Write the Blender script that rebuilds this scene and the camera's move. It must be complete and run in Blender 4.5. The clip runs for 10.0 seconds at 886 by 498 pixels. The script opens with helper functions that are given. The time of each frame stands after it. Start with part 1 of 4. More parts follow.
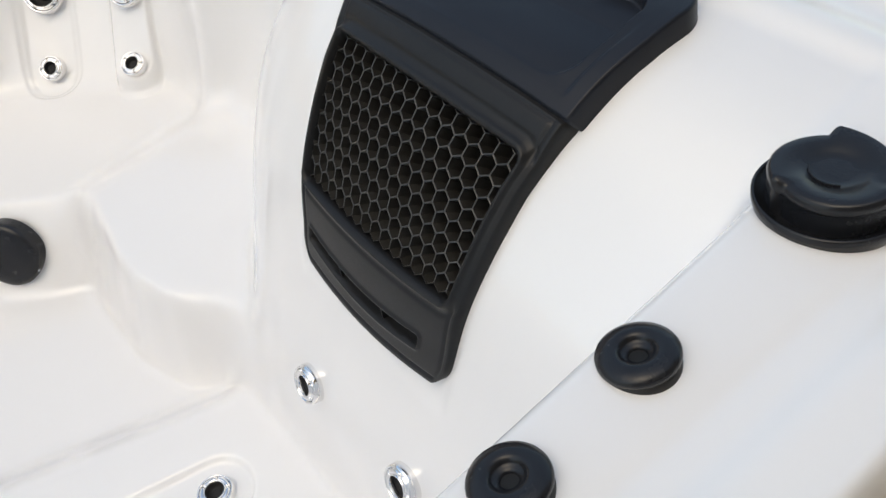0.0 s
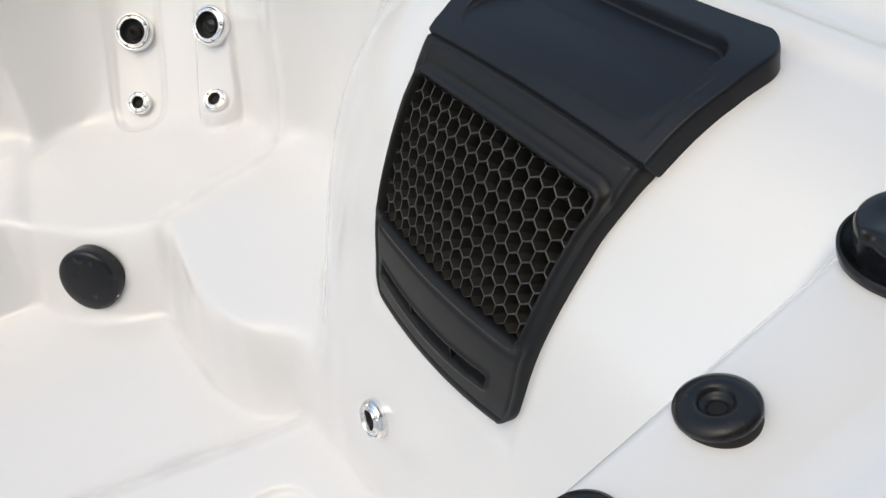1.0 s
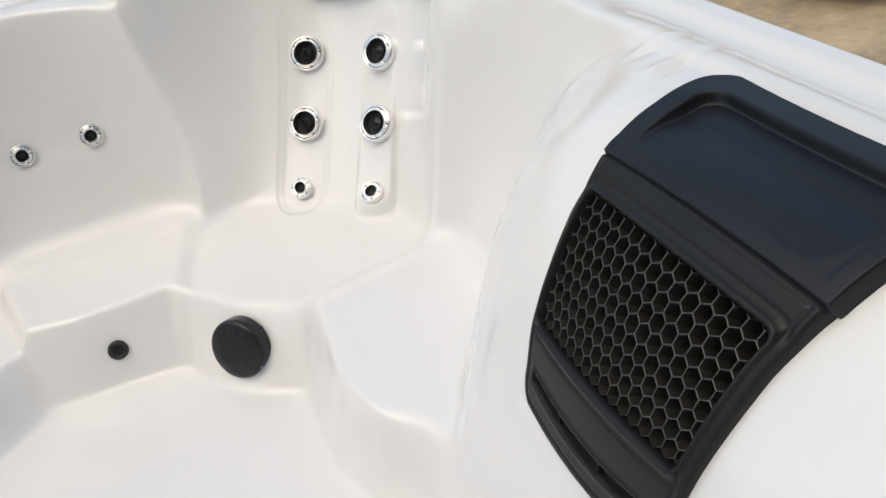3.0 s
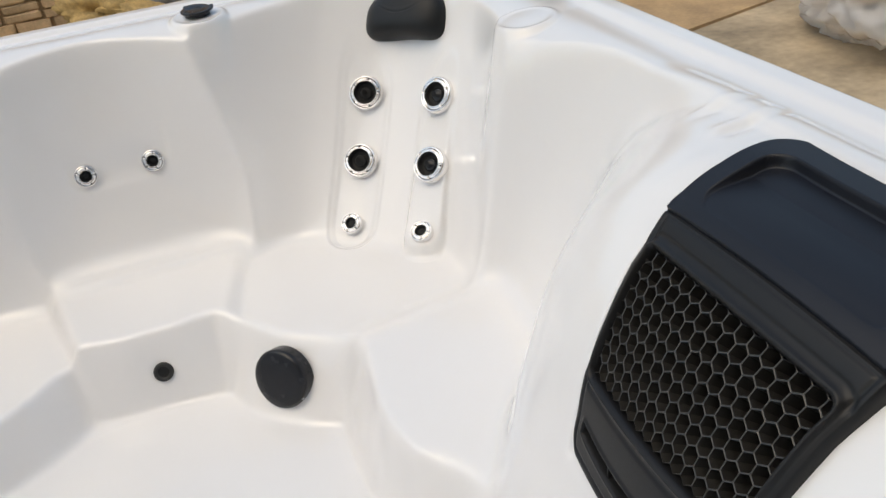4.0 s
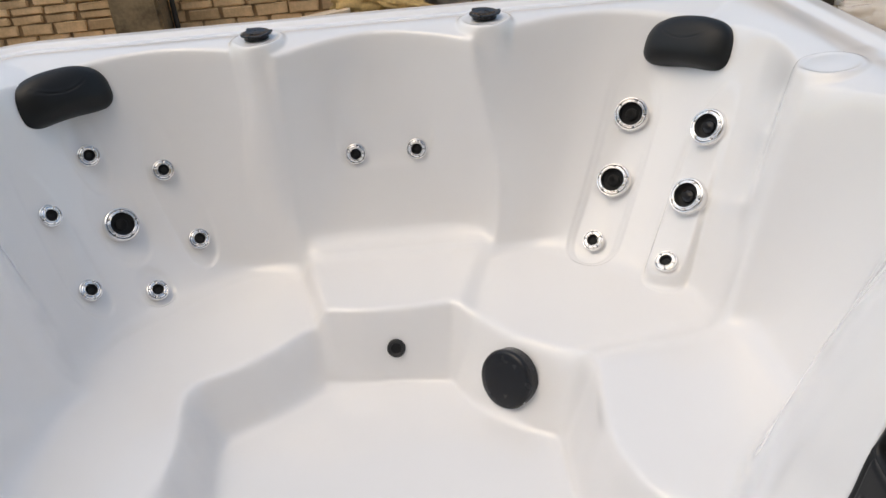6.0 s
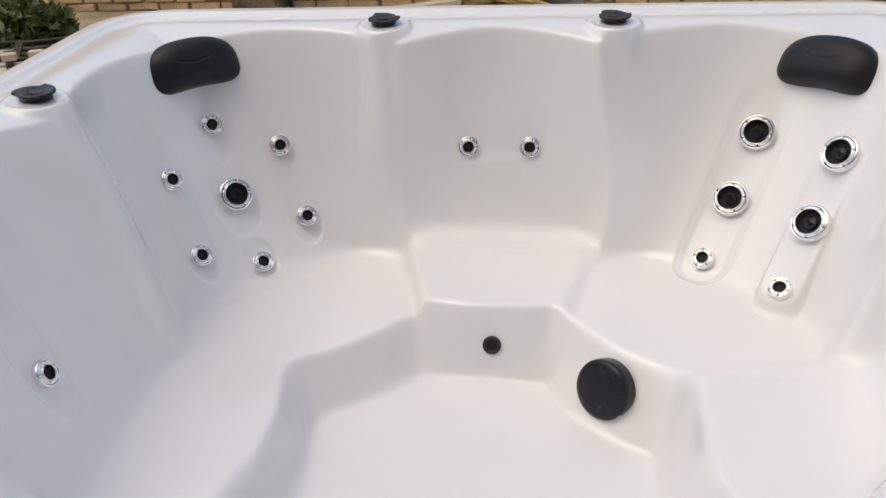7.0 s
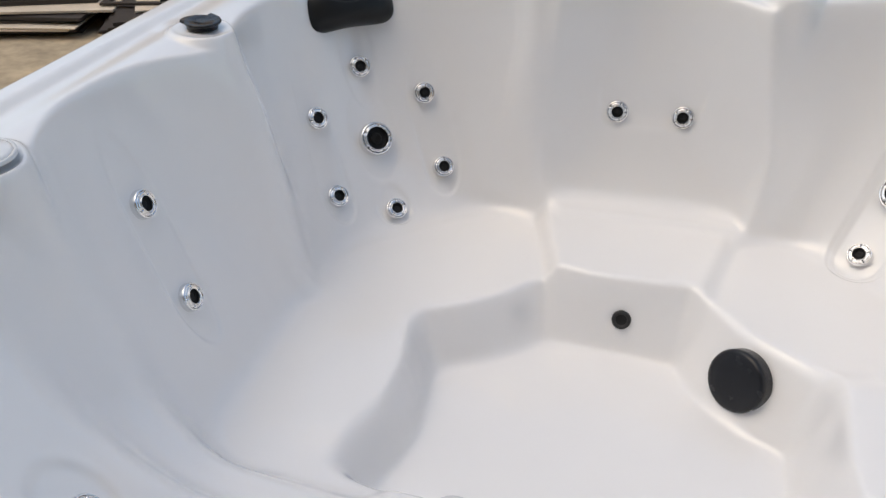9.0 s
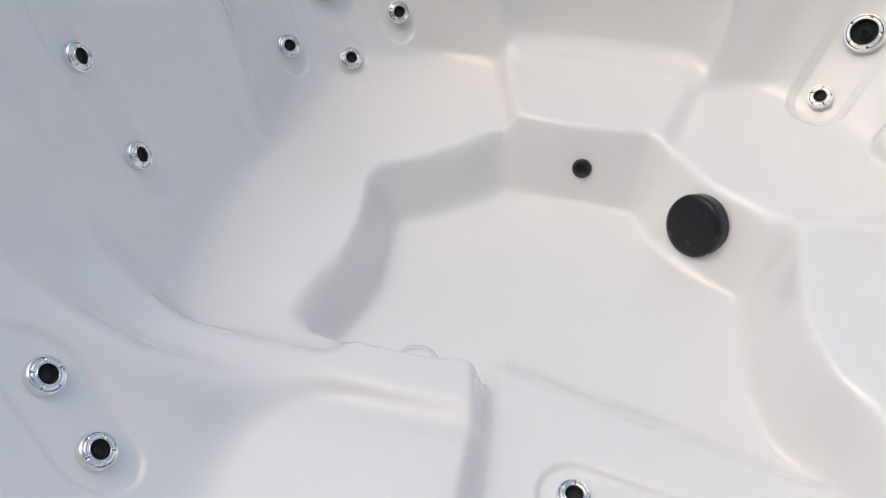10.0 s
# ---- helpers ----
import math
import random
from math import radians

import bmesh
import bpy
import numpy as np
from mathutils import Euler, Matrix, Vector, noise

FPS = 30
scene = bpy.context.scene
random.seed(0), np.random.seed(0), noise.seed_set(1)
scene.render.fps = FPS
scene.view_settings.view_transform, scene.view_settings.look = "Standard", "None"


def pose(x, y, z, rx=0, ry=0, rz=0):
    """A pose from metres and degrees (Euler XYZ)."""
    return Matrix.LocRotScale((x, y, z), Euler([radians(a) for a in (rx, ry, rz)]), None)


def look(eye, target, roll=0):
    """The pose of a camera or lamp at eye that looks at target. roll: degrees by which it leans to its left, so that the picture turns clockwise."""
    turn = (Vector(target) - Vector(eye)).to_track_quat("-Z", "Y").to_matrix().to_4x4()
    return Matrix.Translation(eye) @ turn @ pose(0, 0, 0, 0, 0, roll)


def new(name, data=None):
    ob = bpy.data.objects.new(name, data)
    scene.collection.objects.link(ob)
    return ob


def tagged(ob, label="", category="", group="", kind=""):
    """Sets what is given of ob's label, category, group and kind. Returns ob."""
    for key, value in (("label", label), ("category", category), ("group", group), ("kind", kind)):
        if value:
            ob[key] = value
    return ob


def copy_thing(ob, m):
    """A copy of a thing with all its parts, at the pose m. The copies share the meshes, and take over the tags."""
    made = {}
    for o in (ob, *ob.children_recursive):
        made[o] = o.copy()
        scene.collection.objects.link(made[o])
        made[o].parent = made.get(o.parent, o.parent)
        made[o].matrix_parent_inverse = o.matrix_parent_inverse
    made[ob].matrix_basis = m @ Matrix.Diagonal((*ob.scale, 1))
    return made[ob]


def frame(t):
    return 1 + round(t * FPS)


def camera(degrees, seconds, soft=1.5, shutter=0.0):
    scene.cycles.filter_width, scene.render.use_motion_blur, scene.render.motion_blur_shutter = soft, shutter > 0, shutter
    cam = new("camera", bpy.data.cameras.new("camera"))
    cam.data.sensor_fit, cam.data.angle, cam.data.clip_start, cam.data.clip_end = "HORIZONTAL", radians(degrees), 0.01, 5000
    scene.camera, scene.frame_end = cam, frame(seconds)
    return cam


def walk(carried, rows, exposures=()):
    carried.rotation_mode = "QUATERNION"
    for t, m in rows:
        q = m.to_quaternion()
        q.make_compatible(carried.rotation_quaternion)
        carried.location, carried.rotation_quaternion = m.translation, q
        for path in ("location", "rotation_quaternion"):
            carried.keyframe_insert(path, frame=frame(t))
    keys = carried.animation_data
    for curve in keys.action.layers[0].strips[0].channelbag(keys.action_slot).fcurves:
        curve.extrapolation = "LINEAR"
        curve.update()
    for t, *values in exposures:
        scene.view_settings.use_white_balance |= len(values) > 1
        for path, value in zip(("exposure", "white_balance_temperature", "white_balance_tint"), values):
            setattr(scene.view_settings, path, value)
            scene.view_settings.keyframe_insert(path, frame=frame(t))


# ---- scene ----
EXPOSURES = [(0.0, 1.22, 7650, 3), (2.5, 1.20, 7750, 3), (5.5, 1.12, 7750, 5), (7.5, 1.12, 7750, 7), (9.0, 1.09, 7600, 6), (10.0, 1.08, 7550, 6)]
cam = camera(57.54, 10.0)
# seconds, eye, yaw, pitch, lean
PATH = [
    (0.0, (0.3329, -1.1192, 1.2549), -31.343, -46.306, -9.285),
    (0.5, (0.3262, -1.1178, 1.2604), -28.380, -44.239, -10.243),
    (1.0, (0.3246, -1.1150, 1.2618), -25.927, -42.948, -11.226),
    (1.5, (0.3171, -1.1087, 1.2698), -22.780, -40.980, -12.319),
    (2.0, (0.3098, -1.1061, 1.2743), -20.691, -38.932, -12.575),
    (2.5, (0.2895, -1.1044, 1.2846), -18.834, -36.812, -11.482),
    (4.0, (0.2422, -1.0996, 1.3093), -15.352, -31.489, -8.016),
    (4.5, (0.2218, -1.0952, 1.3149), -11.525, -31.129, -8.246),
    (5.0, (0.1994, -1.0932, 1.3178), -8.589, -30.358, -7.872),
    (5.5, (0.1552, -1.0941, 1.3281), -5.555, -29.121, -5.923),
    (6.0, (0.1120, -1.0859, 1.3385), -0.490, -29.417, -5.026),
    (7.5, (0.0248, -1.0746, 1.3448), 8.714, -29.701, -1.523),
    (8.0, (0.0192, -1.0711, 1.3464), 12.547, -30.084, -1.870),
    (8.5, (-0.0083, -1.0659, 1.3482), 14.045, -30.952, -0.975),
    (9.0, (-0.0368, -1.0523, 1.3464), 14.170, -32.867, -0.278),
    (9.5, (-0.0407, -1.0421, 1.3369), 14.146, -38.729, 0.280),
    (10.0, (-0.0324, -1.0333, 1.3260), 10.879, -43.129, 0.316),
]
walk(cam, [(t, pose(*eye, 90 + pitch, 0, yaw) @ pose(0, 0, 0, 0, 0, roll)) for t, eye, yaw, pitch, roll in PATH], exposures=EXPOSURES)

# ---- light ----
world = bpy.data.worlds.new("sky")
scene.world = world
world.use_nodes = True
wn = world.node_tree
sky = wn.nodes.new("ShaderNodeTexSky")
sky.sky_type, sky.sun_disc = "NISHITA", False
sky.dust_density, sky.air_density = 2.0, 1.0
SUN_EL, SUN_AZ = 66.0, 248.0     # azimuth clockwise from +y
sky.sun_elevation, sky.sun_rotation = radians(SUN_EL), radians(SUN_AZ)
wn.links.new(sky.outputs[0], wn.nodes["Background"].inputs[0])
wn.nodes["Background"].inputs[1].default_value = 0.115
sun = new("sun", bpy.data.lights.new("sun", "SUN"))
sun.data.energy, sun.data.angle, sun.data.color = 0.2, radians(80), (1.0, 0.94, 0.87)
sun.matrix_world = look(Vector((math.sin(radians(SUN_AZ)) * math.cos(radians(SUN_EL)), math.cos(radians(SUN_AZ)) * math.cos(radians(SUN_EL)), math.sin(radians(SUN_EL)))) * 20, (0, 0, 0))


# ---- materials ----
def mat(name, color, rough=0.5, metal=0.0, coat=0.0, vary=0.1, scale=8.0, bump=0.0, bscale=60.0, rvary=0.0, second=None):
    """A surface with two scales of variation in colour, roughness and relief."""
    m = bpy.data.materials.new(name)
    m.use_nodes = True
    nt = m.node_tree
    b = nt.nodes["Principled BSDF"]
    b.inputs["Metallic"].default_value, b.inputs["Coat Weight"].default_value, b.inputs["Coat Roughness"].default_value = metal, coat, 0.04
    tc = nt.nodes.new("ShaderNodeTexCoord")
    n1, n2 = nt.nodes.new("ShaderNodeTexNoise"), nt.nodes.new("ShaderNodeTexNoise")
    n1.inputs["Scale"].default_value, n2.inputs["Scale"].default_value = scale, bscale
    n1.inputs["Detail"].default_value = 6
    n2.inputs["Detail"].default_value = 4
    for n in (n1, n2):
        nt.links.new(tc.outputs["Object"], n.inputs["Vector"])
    mix = nt.nodes.new("ShaderNodeMath")
    mix.operation = "MULTIPLY_ADD"
    nt.links.new(n2.outputs[0], mix.inputs[0])
    mix.inputs[1].default_value = 0.35
    nt.links.new(n1.outputs[0], mix.inputs[2])
    ramp = nt.nodes.new("ShaderNodeValToRGB")
    ramp.color_ramp.elements[0].position, ramp.color_ramp.elements[1].position = 0.42, 0.92
    dark = second or [c * (1 - vary) for c in color]
    ramp.color_ramp.elements[0].color, ramp.color_ramp.elements[1].color = (*dark, 1), (*color, 1)
    nt.links.new(mix.outputs[0], ramp.inputs[0])
    nt.links.new(ramp.outputs[0], b.inputs["Base Color"])
    if rvary:
        rr = nt.nodes.new("ShaderNodeMapRange")
        rr.inputs["To Min"].default_value, rr.inputs["To Max"].default_value = rough - rvary, rough + rvary
        nt.links.new(n1.outputs[0], rr.inputs[0])
        nt.links.new(rr.outputs[0], b.inputs["Roughness"])
    else:
        b.inputs["Roughness"].default_value = rough
    if bump:
        bp = nt.nodes.new("ShaderNodeBump")
        bp.inputs["Strength"].default_value, bp.inputs["Distance"].default_value = bump, 0.004
        nt.links.new(n2.outputs[0], bp.inputs["Height"])
        nt.links.new(bp.outputs[0], b.inputs["Normal"])
    return m


ACRYLIC = mat("white_acrylic", (0.825, 0.815, 0.806), 0.17, 0, 0.6, vary=0.02, scale=2.5, rvary=0.04, bump=0.004, bscale=18)
SATIN_BLACK = mat("satin_black_plastic", (0.012, 0.012, 0.0125), 0.42, vary=0.2, scale=30, bump=0.06, bscale=900, rvary=0.06)
# black plastic; the blue in its base colour stands in for reflected sky
LID_BLACK = mat("lid_black_sky_tint", (0.010, 0.012, 0.018), 0.4, vary=0.2, scale=14, bump=0.05, bscale=900, rvary=0.05)
GLOSS_BLACK = mat("glossy_black_plastic", (0.015, 0.016, 0.019), 0.25, vary=0.2, scale=40, rvary=0.08, bump=0.05, bscale=400)
FOAM = mat("black_pillow_skin", (0.012, 0.013, 0.014), 0.42, vary=0.25, scale=12, bump=0.1, bscale=500, rvary=0.05)
GRILLE = mat("black_grille_plastic", (0.05, 0.048, 0.045), 0.28, vary=0.3, scale=60)
VOID = mat("dark_inside", (0.004, 0.004, 0.004), 0.7)
CHROME = mat("chrome", (0.86, 0.85, 0.84), 0.07, 1.0, vary=0.05, scale=60, rvary=0.03)
RUBBER = mat("black_rubber", (0.02, 0.02, 0.02), 0.5, vary=0.2)
for m_, s_ in ((SATIN_BLACK, 0.3), (LID_BLACK, 0.3), (GLOSS_BLACK, 0.32), (FOAM, 0.26)):
    m_.node_tree.nodes["Principled BSDF"].inputs["Specular IOR Level"].default_value = s_
CLEAR_GREY = mat("grey_translucent_plastic", (0.72, 0.73, 0.74), 0.25, vary=0.06)
SKIRT = mat("grey_cabinet_panel", (0.2, 0.19, 0.18), 0.6, vary=0.2, scale=5, bump=0.2)
DIRT = mat("dusty_concrete", (0.56, 0.44, 0.29), 0.9, vary=0.45, scale=3.2, bump=0.6, bscale=24, second=(0.22, 0.175, 0.12))
BRICK = mat("tan_brick", (0.78, 0.54, 0.31), 0.9, vary=0.45, scale=9, bump=0.6, bscale=70)
def random_tone(m, low=0.8, high=1.2):
    """Each object of the material a little lighter or darker."""
    nt = m.node_tree
    b, ramp = nt.nodes["Principled BSDF"], nt.nodes["Color Ramp"]
    info, span, mul = nt.nodes.new("ShaderNodeObjectInfo"), nt.nodes.new("ShaderNodeMapRange"), nt.nodes.new("ShaderNodeVectorMath")
    mul.operation = "SCALE"
    span.inputs["To Min"].default_value, span.inputs["To Max"].default_value = low, high
    nt.links.new(info.outputs["Random"], span.inputs[0])
    nt.links.new(ramp.outputs[0], mul.inputs[0])
    nt.links.new(span.outputs[0], mul.inputs["Scale"])
    nt.links.new(mul.outputs[0], b.inputs["Base Color"])


random_tone(BRICK)
MORTAR = mat("mortar", (0.34, 0.23, 0.13), 0.95, vary=0.3, scale=12, bump=0.6, bscale=80)
STAINED = mat("stained_concrete", (0.4, 0.29, 0.17), 0.9, vary=0.7, scale=4, bump=0.5, bscale=40)
DARKWOOD = mat("dark_board", (0.045, 0.035, 0.029), 0.55, vary=0.5, scale=5, bump=0.2, bscale=60)
PALEWOOD = mat("pale_board", (0.72, 0.6, 0.46), 0.7, vary=0.3, scale=6, bump=0.2, bscale=60)
OSB = mat("golden_foam_board", (0.62, 0.42, 0.17), 0.8, vary=0.5, scale=30, bump=0.6, bscale=90)
PLY = mat("weathered_plywood", (0.56, 0.38, 0.2), 0.75, vary=0.5, scale=3.5, bump=0.25, bscale=50, second=(0.3, 0.2, 0.11))
BARK = mat("bark", (0.12, 0.09, 0.06), 0.9, vary=0.4)
LEAF = mat("green_leaf", (0.12, 0.16, 0.045), 0.55, vary=0.5, scale=4)
REDDISH = mat("dark_red_paint", (0.12, 0.02, 0.015), 0.5, vary=0.4)
DARKMETAL = mat("dark_metal", (0.06, 0.055, 0.05), 0.55, 0.3, vary=0.4)
STEEL = mat("galvanised_sheet", (0.4, 0.4, 0.42), 0.4, 0.8, vary=0.3)


def wrap_material():
    m = bpy.data.materials.new("clear_plastic_wrap")
    m.use_nodes = True
    b = m.node_tree.nodes["Principled BSDF"]
    b.inputs["Base Color"].default_value = (0.92, 0.88, 0.83, 1)
    b.inputs["Roughness"].default_value, b.inputs["Transmission Weight"].default_value, b.inputs["IOR"].default_value = 0.12, 0.5, 1.3
    return m


WRAP = wrap_material()


# ---- helpers ----
def mesh_of(name, bm, material, smooth=True):
    me = bpy.data.meshes.new(name)
    bmesh.ops.recalc_face_normals(bm, faces=bm.faces)
    bm.to_mesh(me)
    bm.free()
    me.materials.append(material)
    for p in me.polygons:
        p.use_smooth = smooth
    return me


def part(name, bm, material, parent=None, label="", smooth=True, at=None):
    ob = new(name, mesh_of(name, bm, material, smooth))
    ob.parent = parent
    if at is not None:
        ob.matrix_basis = at
    return tagged(ob, label)


def thing(name, label, category, m=None, group="", kind=""):
    ob = new(name)
    ob.empty_display_size = 0.02
    if m is not None:
        ob.matrix_basis = m
    return tagged(ob, label, category, group, kind)


def lathe(profile, segs=40, bm=None):
    """A turned body from (radius, height) pairs."""
    bm = bm or bmesh.new()
    rings = []
    for r, z in profile:
        if r < 1e-6:
            rings.append([bm.verts.new((0, 0, z))])
        else:
            rings.append([bm.verts.new((r * math.cos(2 * math.pi * i / segs), r * math.sin(2 * math.pi * i / segs), z)) for i in range(segs)])
    for a, b in zip(rings, rings[1:]):
        for i in range(segs):
            j = (i + 1) % segs
            if len(a) == 1 and len(b) > 1:
                bm.faces.new((a[0], b[i], b[j]))
            elif len(b) == 1 and len(a) > 1:
                bm.faces.new((a[i], a[j], b[0]))
            elif len(a) > 1:
                bm.faces.new((a[i], a[j], b[j], b[i]))
    return bm


def block(lo, hi, bevel=0.0, bm=None):
    bm = bm or bmesh.new()
    made = bmesh.ops.create_cube(bm, size=1)["verts"]
    for v in made:
        v.co = [(a + b) / 2 + (b - a) * c for a, b, c in zip(lo, hi, v.co)]
    if bevel:
        bmesh.ops.bevel(bm, geom=list({e for v in made for e in v.link_edges}), offset=bevel, segments=2, affect="EDGES")
    return bm


# ---- tub shell: heights ----
RIM = 0.85          # top of the rim above the ground
X0, X1, Y0, Y1 = -1.055, 1.065, -1.085, 1.09   # outer edges of the rim


def smin(a, b, k):
    h = np.clip(0.5 + 0.5 * (b - a) / k, 0, 1)
    return b * (1 - h) + a * h - k * h * (1 - h)


def smax(a, b, k):
    return -smin(-a, -b, k)


def step(a, b, x):
    h = np.clip((x - a) / (b - a), 0, 1)
    return h * h * (3 - 2 * h)


def outer(x, y, r=0.2):
    """Signed distance to the rounded outline of the rim."""
    cx, cy = (X0 + X1) / 2, (Y0 + Y1) / 2
    qx, qy = abs(x - cx) - (X1 - X0) / 2 + r, abs(y - cy) - (Y1 - Y0) / 2 + r
    return np.hypot(np.maximum(qx, 0), np.maximum(qy, 0)) + np.minimum(np.maximum(qx, qy), 0) - r


def poly(x, y, pts):
    """Signed distance to a closed outline."""
    d, s = np.full(np.shape(x), 1e9), np.ones(np.shape(x))
    for i, (ax, ay) in enumerate(pts):
        bx, by = pts[i - 1]
        ex, ey, wx, wy = bx - ax, by - ay, x - ax, y - ay
        h = np.clip((wx * ex + wy * ey) / (ex * ex + ey * ey), 0, 1)
        d = np.minimum(d, (wx - ex * h) ** 2 + (wy - ey * h) ** 2)
        c1, c2, c3 = y >= ay, y < by, ex * wy > ey * wx
        s = np.where((c1 & c2 & c3) | (~c1 & ~c2 & ~c3), -s, s)
    return s * np.sqrt(d)


def lobe(x, y, dx, dy, u0, half, vmax, r, vmin, taper=0.0, vt=0.0, spread=0.1):
    """Signed distance to a hollow that opens towards the tub's middle, with a rounded end towards (dx, dy)."""
    n = math.hypot(dx, dy)
    v, u = (dx * x + dy * y) / n, (dy * x - dx * y) / n - u0
    qu, qv = abs(u) - half - np.minimum(taper * (v - vt), spread) + r, v - vmax + r
    return np.maximum(np.hypot(np.maximum(qu, 0), np.maximum(qv, 0)) + np.minimum(np.maximum(qu, qv), 0) - r, vmin - v)


def scoop(top, seat, foot, bend, rim=RIM):
    """The back of a seat between its outline at the rim (top) and that at the seat (foot). bend: 1 straight, above 1 steeper towards the rim."""
    foot = smax(foot, top + 0.05, 0.06)
    t = np.clip(foot / np.maximum(foot - top, 0.02), 0, 1)
    return seat + (rim - seat) * t ** bend + 2.5 * np.maximum(top, 0) + 1.2 * np.minimum(foot, 0)


def rounded(pts, times=2):
    """Cuts the corners of a closed outline."""
    for _ in range(times):
        pts = [p for (ax, ay), (bx, by) in zip(pts, pts[1:] + pts[:1]) for p in ((0.87 * ax + 0.13 * bx, 0.87 * ay + 0.13 * by), (0.13 * ax + 0.87 * bx, 0.13 * ay + 0.87 * by))]
    return pts


def capsule(x, y, ax, ay, bx, by, r):
    ex, ey = bx - ax, by - ay
    h = np.clip(((x - ax) * ex + (y - ay) * ey) / (ex * ex + ey * ey), 0, 1)
    return np.hypot(x - ax - ex * h, y - ay - ey * h) - r


# outline of the foot well at its floor
WELL = [(-0.392, 0.238), (-0.275, 0.308), (-0.18, 0.39), (-0.125, 0.397), (0.0, 0.394), (0.125, 0.368), (0.155, 0.29), (0.195, 0.243), (0.26, 0.19), (0.335, 0.155), (0.33, 0.05),
        (0.335, -0.08), (0.372, -0.185), (0.43, -0.235), (0.452, -0.30), (0.455, -0.95), (-0.09, -0.95), (-0.105, -0.17), (-0.25, -0.175), (-0.43, -0.14), (-0.375, 0.03)]


# outline of the foot well at the seats
BRINK = [(-0.436, 0.253), (-0.418, 0.288), (-0.33, 0.332), (-0.26, 0.385), (-0.205, 0.45), (-0.15, 0.468), (-0.06, 0.445), (0.06, 0.445), (0.135, 0.458), (0.176, 0.425), (0.22, 0.37), (0.263, 0.318), (0.30, 0.293),
         (0.392, 0.228), (0.402, 0.17), (0.393, 0.09), (0.383, 0.0), (0.386, -0.07), (0.408, -0.145), (0.44, -0.19), (0.475, -0.25), (0.481, -0.31), (0.481, -0.97), (-0.108, -0.97), (-0.124, -0.19), (-0.25, -0.205),
         (-0.465, -0.165), (-0.452, -0.10), (-0.423, -0.02), (-0.413, 0.11)]


# core of the filter's housing
HUMP = [(0.808, -0.32), (1.03, -0.10), (1.3, -0.10), (1.3, -1.3), (0.825, -1.3), (0.816, -0.75), (0.804, -0.52)]


STRIP = (0.764, 0.643, 0.639, 0.491)


# sides of the filter cover, from its foot upwards
COVER_X = (0.55, 0.572, 0.607, 0.665, 0.72, 0.80)
COVER_LO = (-0.706, -0.712, -0.716, -0.719, -0.729, -0.737)
COVER_HI = (-0.432, -0.427, -0.409, -0.385, -0.378, -0.374)


def pod(x, y, cx, cy, top, r=0.068, slope=13.0):
    """A round boss with a sunken top."""
    d = np.hypot(x - cx, y - cy) - r
    return top - 0.012 * step(-0.006, -0.016, d) - slope * np.maximum(d + 0.004, 0)


PODS = ((-0.28, 0.908), (0.28, 0.908), (-0.879, 0.356), (0.872, 0.355), (-0.900, -0.238))


RIBS = ((PODS[0], (-0.252, 0.689)), (PODS[1], (0.245, 0.715)), (PODS[2], (-0.630, 0.305)), (PODS[3], (0.659, 0.273)))


